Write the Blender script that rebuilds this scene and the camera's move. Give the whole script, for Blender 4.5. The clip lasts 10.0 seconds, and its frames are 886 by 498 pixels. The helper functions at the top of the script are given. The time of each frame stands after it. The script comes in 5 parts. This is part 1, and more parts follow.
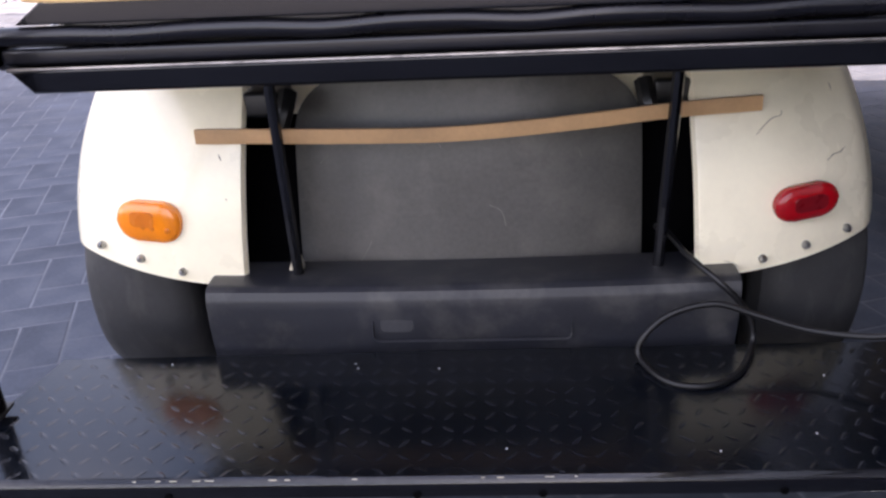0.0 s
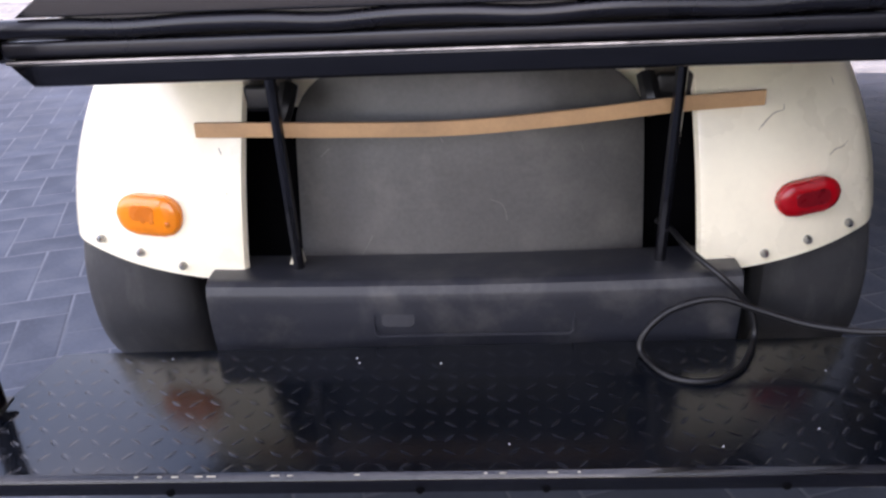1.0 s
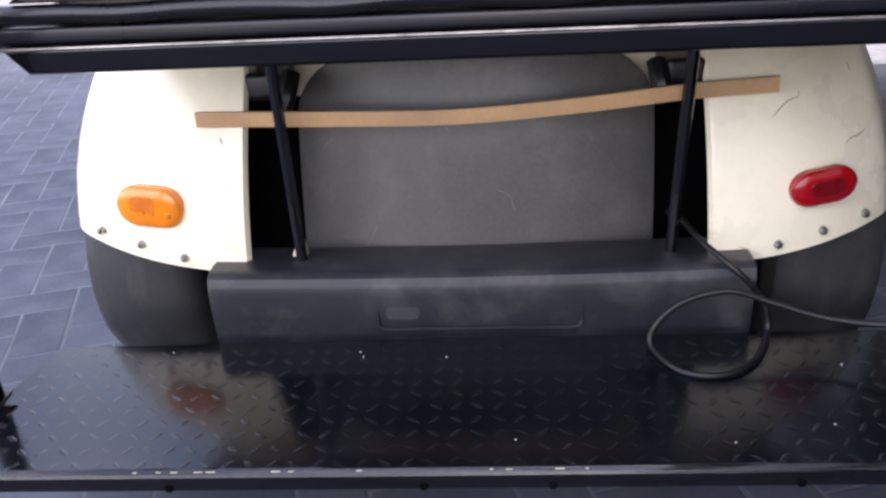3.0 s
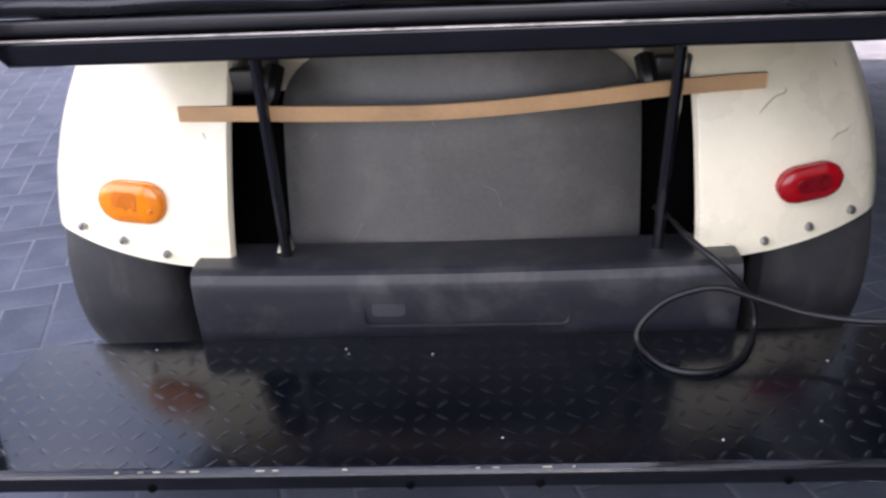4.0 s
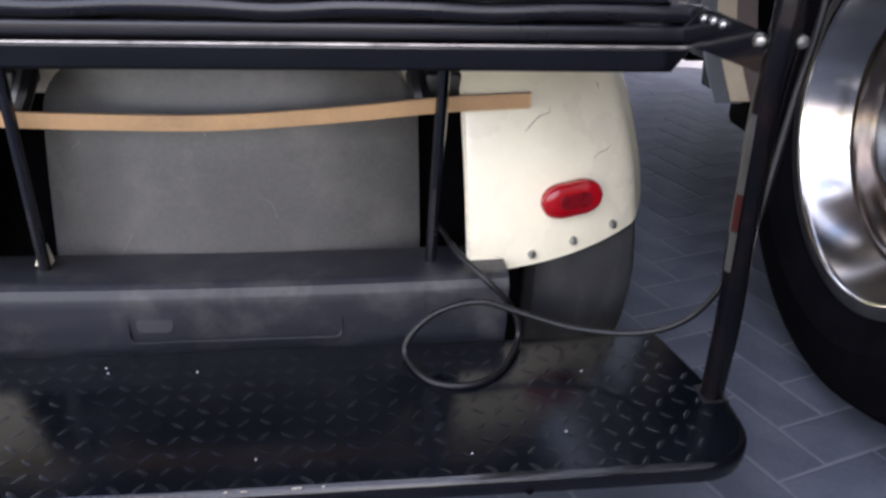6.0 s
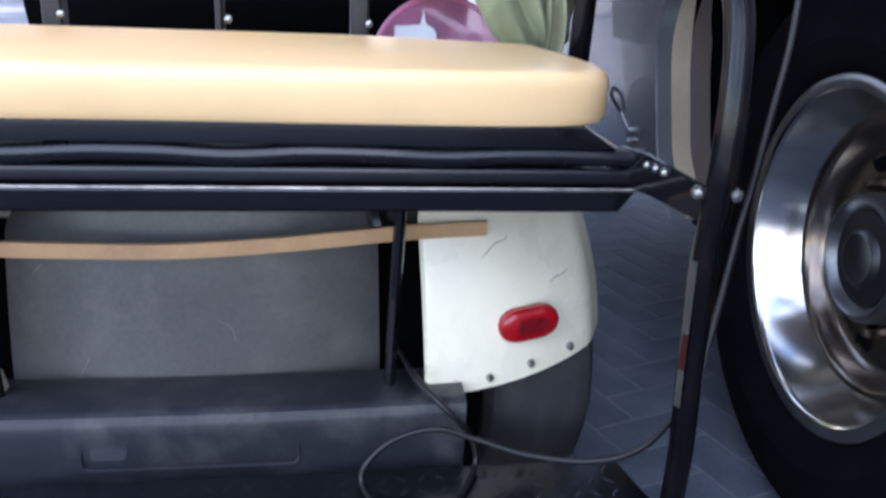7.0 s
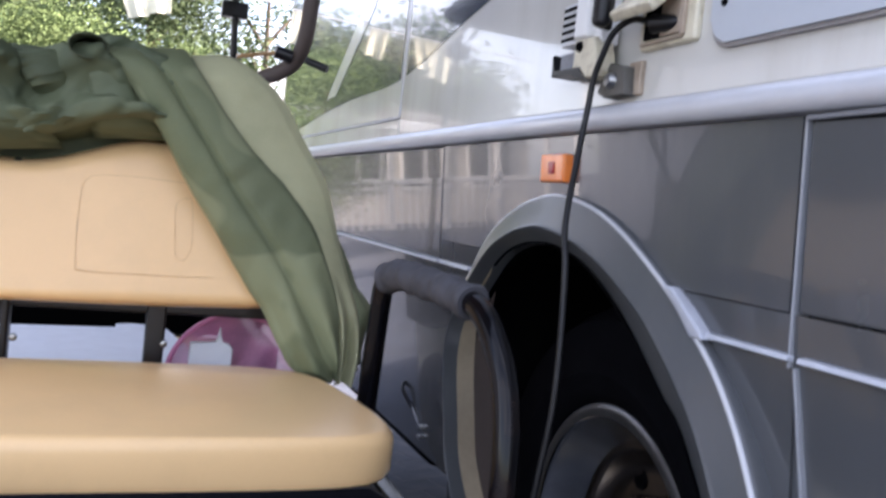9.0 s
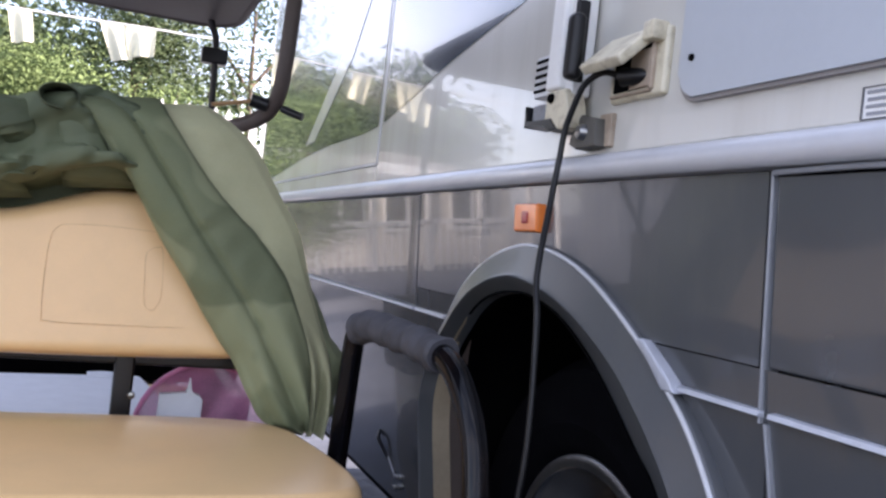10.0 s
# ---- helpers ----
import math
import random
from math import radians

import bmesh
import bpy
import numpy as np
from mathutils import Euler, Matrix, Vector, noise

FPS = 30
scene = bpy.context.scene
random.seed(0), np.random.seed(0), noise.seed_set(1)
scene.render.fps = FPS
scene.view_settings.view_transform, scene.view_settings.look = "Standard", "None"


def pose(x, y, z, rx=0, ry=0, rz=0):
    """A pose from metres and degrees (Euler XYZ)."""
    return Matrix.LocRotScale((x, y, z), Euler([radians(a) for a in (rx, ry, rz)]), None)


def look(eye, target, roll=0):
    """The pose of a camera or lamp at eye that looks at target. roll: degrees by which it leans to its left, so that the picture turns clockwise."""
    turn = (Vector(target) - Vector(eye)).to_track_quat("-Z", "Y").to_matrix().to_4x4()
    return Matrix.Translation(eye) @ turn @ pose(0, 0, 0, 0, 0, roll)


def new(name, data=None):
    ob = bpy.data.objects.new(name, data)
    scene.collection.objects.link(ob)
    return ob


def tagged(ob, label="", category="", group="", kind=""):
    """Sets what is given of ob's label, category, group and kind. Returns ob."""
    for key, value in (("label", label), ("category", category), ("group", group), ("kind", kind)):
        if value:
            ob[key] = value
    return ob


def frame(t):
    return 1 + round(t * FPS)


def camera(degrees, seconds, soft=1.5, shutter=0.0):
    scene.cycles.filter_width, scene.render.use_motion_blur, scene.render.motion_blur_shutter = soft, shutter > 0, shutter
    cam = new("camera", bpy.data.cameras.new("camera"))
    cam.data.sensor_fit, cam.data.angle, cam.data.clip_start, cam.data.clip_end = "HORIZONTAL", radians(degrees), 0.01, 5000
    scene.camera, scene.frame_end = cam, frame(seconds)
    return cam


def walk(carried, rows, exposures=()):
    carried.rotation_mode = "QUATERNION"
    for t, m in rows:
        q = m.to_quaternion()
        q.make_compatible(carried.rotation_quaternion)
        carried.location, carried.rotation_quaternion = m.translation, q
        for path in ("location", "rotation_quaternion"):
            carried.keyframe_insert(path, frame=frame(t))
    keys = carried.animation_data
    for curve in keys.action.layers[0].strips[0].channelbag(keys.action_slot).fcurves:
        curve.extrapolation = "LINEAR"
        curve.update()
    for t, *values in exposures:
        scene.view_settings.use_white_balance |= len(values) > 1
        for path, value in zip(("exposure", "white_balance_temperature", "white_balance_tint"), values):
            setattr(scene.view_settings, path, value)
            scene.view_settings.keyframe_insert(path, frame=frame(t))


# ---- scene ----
cam = camera(55.2, 10.0, soft=2.5, shutter=0.5)
PATH = [
    (0.0, pose(0.0424, -1.1527, 0.8991, 67.7245, 2.5272, 2.8422)),
    (0.5, pose(0.0404, -1.1494, 0.9041, 67.3043, 2.4819, 2.7799)),
    (1.0, pose(0.0333, -1.1478, 0.9027, 67.1001, 2.3352, 2.5772)),
    (1.5, pose(0.0342, -1.1438, 0.9017, 66.8758, 2.4137, 2.6855)),
    (2.0, pose(0.0354, -1.1395, 0.8959, 66.8762, 2.5120, 2.8641)),
    (2.5, pose(0.0410, -1.1339, 0.8911, 66.8333, 2.6788, 3.2111)),
    (3.8, pose(0.0340, -1.1171, 0.8851, 66.5628, 2.4954, 2.8939)),
    (4.0, pose(0.0368, -1.1165, 0.8873, 66.3424, 2.2558, 2.2860)),
    (4.5, pose(0.0530, -1.1084, 0.8934, 65.6685, 1.2522, -0.2659)),
    (5.0, pose(0.0790, -1.1039, 0.9013, 64.9031, 0.0787, -2.9939)),
    (5.5, pose(0.1295, -1.1073, 0.9011, 64.7061, -0.5901, -4.7025)),
    (5.7, pose(0.1423, -1.1032, 0.9032, 64.8544, -1.0040, -5.6485)),
    (6.8, pose(0.1793, -1.1043, 0.9828, 69.3042, -2.5658, -7.4858)),
    (7.0, pose(0.1819, -1.0974, 0.9878, 70.8409, -2.4685, -7.8306)),
    (7.5, pose(0.1823, -1.0920, 1.0075, 74.8224, -3.2972, -9.3661)),
    (8.0, pose(0.1770, -1.0994, 1.0501, 79.7276, -5.1025, -13.5671)),
    (8.5, pose(0.1681, -1.1100, 1.0971, 84.4153, -6.2402, -18.1038)),
    (9.0, pose(0.1758, -1.1187, 1.1441, 87.3064, -6.3916, -20.6963)),
    (9.5, pose(0.1858, -1.1251, 1.1739, 89.1372, -6.1955, -21.8825)),
    (10.0, pose(0.1918, -1.1173, 1.1586, 90.2232, -6.4756, -21.8253)),
]
EXPOSURES = [(0.0, 3.02, 7450, 28), (0.5, 3.09, 7450, 28), (1.0, 3.28, 7450, 28), (1.5, 3.30, 7450, 27), (2.0, 3.26, 7450, 27), (2.5, 3.28, 7450, 27), (4.0, 3.30, 7450, 27), (4.5, 3.16, 7350, 27), (5.0, 3.41, 7550, 27), (5.5, 3.50, 7750, 27), (7.0, 3.38, 6150, 19), (7.5, 3.12, 6050, 19), (8.0, 2.80, 5650, 16), (8.5, 2.84, 5800, 19), (9.0, 2.55, 6750, 23), (10.0, 2.32, 6750, 24)]
walk(cam, PATH, EXPOSURES)

# world, sun and exposure
world = bpy.data.worlds.new("world")
scene.world = world
world.use_nodes = True
wn = world.node_tree.nodes
sky = wn.new("ShaderNodeTexSky")
sky.sky_type, sky.sun_disc = 'NISHITA', False
sky.dust_density = 2.0
sky.sun_elevation, sky.sun_rotation = radians(30), radians(104)
wl = world.node_tree.links
direction, cloud, cover, veil = wn.new("ShaderNodeTexCoord"), wn.new("ShaderNodeTexNoise"), wn.new("ShaderNodeMapRange"), wn.new("ShaderNodeMix")
cloud.inputs["Scale"].default_value, cloud.inputs["Detail"].default_value, cloud.inputs["Roughness"].default_value = 2.6, 6, 0.6
cover.inputs[1].default_value, cover.inputs[2].default_value, cover.inputs[4].default_value = 0.42, 0.66, 0.75
veil.data_type = 'RGBA'
veil.inputs[7].default_value = (5.3, 5.8, 6.5, 1)
wl.new(direction.outputs["Generated"], cloud.inputs["Vector"])
wl.new(cloud.outputs["Fac"], cover.inputs[0])
wl.new(cover.outputs[0], veil.inputs[0])
wl.new(sky.outputs[0], veil.inputs[6])
wl.new(veil.outputs[2], wn["Background"].inputs[0])
wn["Background"].inputs[1].default_value = 0.13
sun = new("sun", bpy.data.lights.new("sun", "SUN"))
sun.data.energy, sun.data.angle, sun.data.color = 4.0, radians(0.6), (1.0, 0.93, 0.82)
sun.matrix_world = look((30 * math.sin(radians(104)), 30 * math.cos(radians(104)), 30 * math.tan(radians(30))), (0, 0, 0))


GZ = 0.095  # height of the paving


# ---- materials
def material(name, color, rough=0.5, metal=0.0, vary=0.12, scale=8.0, fine=90.0, bump=0.15, coat=0.0, dirt=None,
             dirt_amount=0.5, rough_vary=0.1, spec=0.5, transmission=0.0, randomly=0.0, island=False, alpha=1.0, streak=1.0, patches=None):
    """A surface with blotches, grain, fine relief and optional dirt."""
    m = bpy.data.materials.new(name)
    m.use_nodes = True
    n, l = m.node_tree.nodes, m.node_tree.links
    b = n["Principled BSDF"]
    tc = n.new("ShaderNodeTexCoord")
    big, small = n.new("ShaderNodeTexNoise"), n.new("ShaderNodeTexNoise")
    for node, sc, det in ((big, scale, 5), (small, fine, 4)):
        node.inputs["Scale"].default_value, node.inputs["Detail"].default_value = sc, det
        l.new(tc.outputs["Object"], node.inputs["Vector"])
    mixer = n.new("ShaderNodeMath")
    mixer.operation = 'MULTIPLY_ADD'
    l.new(small.outputs["Fac"], mixer.inputs[0])
    mixer.inputs[1].default_value = 0.35
    l.new(big.outputs["Fac"], mixer.inputs[2])
    ramp = n.new("ShaderNodeMapRange")
    ramp.inputs[1].default_value, ramp.inputs[2].default_value = 0.4, 0.95
    ramp.inputs[3].default_value, ramp.inputs[4].default_value = 1 - vary, 1 + vary
    l.new(mixer.outputs[0], ramp.inputs[0])
    hsv = n.new("ShaderNodeHueSaturation")
    hsv.inputs["Color"].default_value = (*color, 1)
    value = ramp.outputs[0]
    if randomly:
        info, rr, mul = n.new("ShaderNodeNewGeometry" if island else "ShaderNodeObjectInfo"), n.new("ShaderNodeMapRange"), n.new("ShaderNodeMath")
        rr.inputs[3].default_value, rr.inputs[4].default_value = 1 - randomly, 1 + randomly
        l.new(info.outputs["Random Per Island" if island else "Random"], rr.inputs[0])
        mul.operation = 'MULTIPLY'
        l.new(rr.outputs[0], mul.inputs[0])
        l.new(value, mul.inputs[1])
        value = mul.outputs[0]
    l.new(value, hsv.inputs["Value"])
    out = hsv.outputs[0]
    rough_map = n.new("ShaderNodeMapRange")
    rough_map.inputs[3].default_value = max(0.02, rough - rough_vary)
    rough_map.inputs[4].default_value = min(1, rough + rough_vary)
    l.new(big.outputs["Fac"], rough_map.inputs[0])
    if patches:
        pn, pm, px = n.new("ShaderNodeTexNoise"), n.new("ShaderNodeMapRange"), n.new("ShaderNodeMix")
        pn.inputs["Scale"].default_value, pn.inputs["Detail"].default_value = 6.5, 1.5
        pm.inputs[1].default_value, pm.inputs[2].default_value, pm.inputs[4].default_value = 0.505, 0.535, 0.75
        px.data_type = 'RGBA'
        l.new(tc.outputs["Object"], pn.inputs["Vector"])
        l.new(pn.outputs["Fac"], pm.inputs[0])
        l.new(pm.outputs[0], px.inputs[0])
        l.new(out, px.inputs[6])
        px.inputs[7].default_value = (*patches, 1)
        out = px.outputs[2]
    if dirt:
        dn, dm, mx = n.new("ShaderNodeTexNoise"), n.new("ShaderNodeMapRange"), n.new("ShaderNodeMix")
        dn.inputs["Scale"].default_value, dn.inputs["Detail"].default_value = scale * 1.7, 8
        dn.inputs["Roughness"].default_value = 0.65
        run = n.new("ShaderNodeMapping")
        run.inputs["Scale"].default_value = (1, 1, streak)
        l.new(tc.outputs["Object"], run.inputs["Vector"])
        l.new(run.outputs[0], dn.inputs["Vector"])
        dm.inputs[1].default_value, dm.inputs[2].default_value, dm.inputs[4].default_value = 0.48, 0.72, dirt_amount
        l.new(dn.outputs["Fac"], dm.inputs[0])
        mx.data_type = 'RGBA'
        l.new(dm.outputs[0], mx.inputs[0])
        l.new(out, mx.inputs[6])
        mx.inputs[7].default_value = (*dirt, 1)
        out = mx.outputs[2]
    l.new(out, b.inputs["Base Color"])
    l.new(rough_map.outputs[0], b.inputs["Roughness"])
    b.inputs["Metallic"].default_value = metal
    b.inputs["Alpha"].default_value = alpha
    b.inputs["Specular IOR Level"].default_value = spec
    b.inputs["Coat Weight"].default_value, b.inputs["Coat Roughness"].default_value = coat, 0.03
    b.inputs["Transmission Weight"].default_value = transmission
    if bump:
        bn = n.new("ShaderNodeBump")
        bn.inputs["Strength"].default_value, bn.inputs["Distance"].default_value = bump, 0.004
        l.new(mixer.outputs[0], bn.inputs["Height"])
        l.new(bn.outputs[0], b.inputs["Normal"])
    return m


M = {
    "cream": material("cream_paint", (0.88, 0.80, 0.60), 0.28, vary=0.05, scale=5, bump=0.02, coat=0.35, dirt=(0.45, 0.37, 0.25), dirt_amount=0.16),
    "scuff": material("grey_scuff", (0.28, 0.23, 0.16), 0.7, vary=0.3, scale=40),
    "scuff_pale": material("pale_scuff", (0.16, 0.15, 0.135), 0.6, vary=0.3, scale=40),
    "liner": material("black_liner", (0.084, 0.080, 0.074), 0.40, vary=0.4, scale=2.6, fine=160, bump=0.12, dirt=(0.19, 0.175, 0.155), dirt_amount=0.6, rough_vary=0.16, spec=0.45),
    "bumper": material("black_bumper_plastic", (0.016, 0.017, 0.022), 0.40, vary=0.25, scale=9, fine=200, bump=0.15, dirt=(0.085, 0.082, 0.078), dirt_amount=0.5, spec=0.42),
    "blackpaint": material("gloss_black_paint", (0.004, 0.004, 0.0055), 0.16, vary=0.2, scale=6, bump=0.02, coat=0.5, rough_vary=0.06, spec=0.35),
    "plate": material("gloss_black_tread_plate", (0.003, 0.004, 0.006), 0.14, vary=0.4, scale=9, fine=240, bump=0.05, coat=0.0, dirt=(0.05, 0.05, 0.05), dirt_amount=0.05, rough_vary=0.04, spec=0.35),
    "edge_black": material("gloss_black_edge", (0.006, 0.006, 0.009), 0.12, vary=0.2, scale=6, bump=0.02, coat=1.0, rough_vary=0.05, spec=0.6),
    "satin": material("satin_black_steel", (0.006, 0.006, 0.007), 0.38, vary=0.2, bump=0.05),
    # near-black painted for shade in hollows; some plain black parts share it
    "void": material("shade_black", (0.002, 0.002, 0.0025), 0.8, vary=0.3, bump=0.1, spec=0.03),
    "rubber": material("tyre_rubber", (0.022, 0.022, 0.023), 0.72, vary=0.35, scale=13, bump=0.2, dirt=(0.075, 0.072, 0.066), dirt_amount=0.5, streak=0.3),
    "hoop_black": material("brown_flecked_black", (0.003, 0.003, 0.004), 0.12, vary=0.3, scale=12, bump=0.03, rough_vary=0.06, spec=0.2, dirt=(0.05, 0.024, 0.015), dirt_amount=0.18),
    "wheel_brown": material("tarnished_wheel_metal", (0.18, 0.145, 0.122), 0.22, vary=0.3, scale=9, bump=0.03, metal=0.95),
    # tyre rubber with the wheel arch's shade put into its colour
    "rubber_shaded": material("shaded_tyre_rubber", (0.003, 0.003, 0.004), 0.85, vary=0.3, scale=14, bump=0.25, dirt=(0.006, 0.006, 0.007), dirt_amount=0.5, spec=0.02),
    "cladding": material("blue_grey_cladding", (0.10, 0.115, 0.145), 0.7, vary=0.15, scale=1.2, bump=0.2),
    "wood": material("bare_pine", (0.50, 0.29, 0.14), 0.6, vary=0.18, scale=14, fine=160, bump=0.1),
    "vinyl": material("tan_vinyl", (0.82, 0.54, 0.265), 0.31, vary=0.05, scale=4, fine=420, bump=0.10, dirt=(0.42, 0.30, 0.17), dirt_amount=0.14),
    "amber": material("amber_lens", (0.85, 0.22, 0.008), 0.18, vary=0.12, scale=40, bump=0.05, coat=0.5),
    "amber_dark": material("amber_reflector", (0.62, 0.15, 0.01), 0.25, vary=0.1, scale=40, coat=0.4),
    "red": material("red_lens", (0.33, 0.003, 0.007), 0.2, vary=0.12, scale=40, bump=0.05, coat=0.15),
    "red_dark": material("red_reflector", (0.16, 0.002, 0.005), 0.3, vary=0.2, scale=60, bump=0.05, coat=0.3),
    "rail": material("satin_grey_black_rail", (0.006, 0.006, 0.009), 0.30, vary=0.2, scale=12, bump=0.03, coat=0.25, spec=0.35),
    "canvas_pale": material("faded_green_canvas", (0.44, 0.435, 0.258), 0.8, vary=0.14, scale=5, fine=500, bump=0.2, dirt=(0.27, 0.29, 0.165), dirt_amount=0.4),
    "thread": material("brown_thread", (0.64, 0.42, 0.215), 0.7, vary=0.2, scale=80),
    # bright metal that stands for the sky highlight on a black edge
    "edge_glint": material("edge_glint_metal", (0.30, 0.27, 0.24), 0.30, metal=0.8, vary=0.5, scale=7, bump=0.05, dirt=(0.01, 0.01, 0.012), dirt_amount=0.9),
    "tape": material("dull_grey_tape", (0.09, 0.085, 0.075), 0.5, vary=0.3, scale=30),
    "tape_red": material("dull_red_tape", (0.07, 0.012, 0.010), 0.5, vary=0.3, scale=30),
    "foot_grey": material("dirty_grey_plastic", (0.20, 0.21, 0.23), 0.5, vary=0.25, scale=25, bump=0.08, dirt=(0.10, 0.08, 0.06), dirt_amount=0.6),
    "steel": material("zinc_bolt", (0.34, 0.34, 0.33), 0.3, metal=1.0, vary=0.2, scale=60, bump=0.05),
    "chrome": material("polished_wheel", (0.62, 0.60, 0.57), 0.16, metal=1.0, vary=0.2, scale=9, bump=0.02, rough_vary=0.06, dirt=(0.16, 0.14, 0.12), dirt_amount=0.25),
    "lip": material("dulled_wheel_lip", (0.15, 0.15, 0.155), 0.36, metal=0.9, vary=0.25, scale=12, bump=0.04),
    "foam": material("grey_foam_grip", (0.05, 0.05, 0.058), 0.75, vary=0.25, scale=30, fine=300, bump=0.3),
    "canvas_band": material("sage_canvas", (0.130, 0.152, 0.079), 0.75, vary=0.2, scale=4, fine=500, bump=0.2, dirt=(0.20, 0.21, 0.12), dirt_amount=0.25, patches=(0.225, 0.246, 0.136)),
    "tread": material("paler_tread_tops", (0.006, 0.007, 0.010), 0.22, vary=0.5, scale=14, fine=240, bump=0.05, dirt=(0.035, 0.038, 0.045), dirt_amount=0.3, spec=0.42),
    "canvas": material("green_canvas", (0.079, 0.100, 0.054), 0.75, vary=0.22, scale=5, fine=500, bump=0.2, dirt=(0.09, 0.115, 0.072), dirt_amount=0.3, patches=(0.118, 0.142, 0.078)),
    "pink": material("pink_net", (0.72, 0.25, 0.46), 0.55, vary=0.15, scale=30, fine=300, bump=0.15),
    "pink_film": material("pink_gauze", (0.74, 0.30, 0.50), 0.5, vary=0.3, scale=18, fine=300, bump=0.1, alpha=0.72),
    "white": material("white_paint", (0.78, 0.78, 0.76), 0.45, vary=0.05, bump=0.03),
    "paper": material("white_paper", (0.76, 0.78, 0.82), 0.7, vary=0.05, scale=20, bump=0.05),
    "rv_grey": material("grey_metallic_gelcoat", (0.088, 0.093, 0.099), 0.24, metal=0.15, vary=0.07, scale=3, fine=10, bump=0.35, coat=0.6, dirt=(0.20, 0.19, 0.17), dirt_amount=0.22, streak=0.25),
    "arch_grey": material("satin_grey_arch", (0.090, 0.096, 0.102), 0.36, metal=0.15, vary=0.07, scale=3, bump=0.02, coat=0.15, dirt=(0.20, 0.19, 0.17), dirt_amount=0.2, streak=0.25),
    "rv_pale": material("pale_grey_gelcoat", (0.57, 0.56, 0.51), 0.22, vary=0.05, scale=4, fine=10, bump=0.35, coat=0.8, dirt=(0.33, 0.28, 0.21), dirt_amount=0.35, streak=0.12),
    "rv_trim": material("silver_trim", (0.54, 0.55, 0.57), 0.42, metal=0.15, vary=0.06, scale=10, bump=0.02, coat=0.5),
    "rv_ledge": material("dulled_silver_ledge", (0.50, 0.52, 0.57), 0.32, metal=0.1, vary=0.15, scale=14, bump=0.03, coat=0.2),
    "gasket": material("grey_rubber_gasket", (0.30, 0.28, 0.27), 0.6, vary=0.15, scale=14, bump=0.05),
    "cloth": material("thin_white_cloth", (0.60, 0.60, 0.47), 0.9, vary=0.06, scale=12, bump=0.05),
    "socket_brown": material("yellowed_socket_plastic", (0.36, 0.29, 0.22), 0.5, vary=0.3, scale=25, bump=0.05, dirt=(0.20, 0.14, 0.10), dirt_amount=0.5),
    "rv_seam": material("dull_seam_strip", (0.25, 0.26, 0.28), 0.35, vary=0.12, scale=14, bump=0.03, coat=0.3),
    "rv_white": material("white_gelcoat", (0.45, 0.48, 0.505), 0.3, vary=0.04, scale=4, bump=0.02, coat=0.4),
    "rv_blue": material("dark_blue_stripe", (0.035, 0.05, 0.075), 0.15, vary=0.06, scale=4, bump=0.01, coat=0.9),
    "rv_glass": material("tinted_glass", (0.012, 0.016, 0.017), 0.03, vary=0.1, bump=0.0, coat=0.0, rough_vary=0.02, spec=0.9),
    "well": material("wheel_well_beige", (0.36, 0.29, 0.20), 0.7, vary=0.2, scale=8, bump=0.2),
    "cream_plastic": material("aged_cream_plastic", (0.62, 0.57, 0.43), 0.4, vary=0.1, scale=26, bump=0.05, dirt=(0.22, 0.16, 0.09), dirt_amount=0.65),
    "cable": material("black_cable", (0.006, 0.006, 0.007), 0.42, spec=0.35, vary=0.2, scale=60, bump=0.05),
    "orange": material("orange_marker", (0.80, 0.20, 0.03), 0.2, vary=0.1, scale=50, bump=0.05, coat=0.4),
    "roof": material("brown_grey_headliner", (0.10, 0.075, 0.065), 0.6, vary=0.15, scale=5, bump=0.1),
    "bark": material("bark", (0.11, 0.08, 0.055), 0.9, vary=0.3, scale=12, bump=0.5),
    "leaf": material("leaves", (0.112, 0.160, 0.058), 0.75, vary=0.4, scale=1.2, fine=7, bump=0.0, randomly=0.2, island=True, spec=0.2),
    "leaf_dark": material("dark_leaves", (0.062, 0.090, 0.040), 0.75, vary=0.4, scale=1.2, fine=7, bump=0.0, randomly=0.2, island=True, spec=0.2),
    "paver": material("grey_paver", (0.080, 0.091, 0.114), 0.80, spec=0.02, vary=0.30, scale=4, fine=120, bump=0.25, dirt=(0.120, 0.128, 0.142), dirt_amount=0.5, randomly=0.10),
    "paver_rest": material("grey_paver_far", (0.080, 0.091, 0.114), 0.80, spec=0.02, vary=0.30, scale=4, fine=120, bump=0.25, dirt=(0.120, 0.128, 0.142), dirt_amount=0.5, randomly=0.10, island=True),
    "joint": material("sand_joint", (0.138, 0.147, 0.168), 0.9, spec=0.02, vary=0.25, scale=3, fine=60, bump=0.3),
    "stucco": material("pale_stucco", (0.60, 0.57, 0.52), 0.8, vary=0.1, scale=1.5, bump=0.2),
    "tile": material("roof_tile", (0.30, 0.28, 0.26), 0.7, vary=0.25, scale=3, bump=0.3),
}


# ---- mesh helpers
def weighted_normals(bm):
    """Corner normals that keep large faces flat beside their narrow bevels."""
    bm.normal_update()
    out = []
    for f in bm.faces:
        for v in f.verts:
            n = Vector((0, 0, 0))
            for g in v.link_faces:
                if g.normal.dot(f.normal) > 0.45:
                    n += g.normal * g.calc_area()
            out.append(n.normalized() if n.length > 0 else f.normal.copy())
    return out


LEANING = set("arch_panel arch_skirt front_locker front_skirt rear_locker rear_skirt tail_skirt ledge_strip ledge_blend seam_strip gap_seam skirt_corner "
              "wheel_arch arch_bead arch_return arch_lip arch_seal arch_liner marker_lamp marker_core shadow_gap".split())


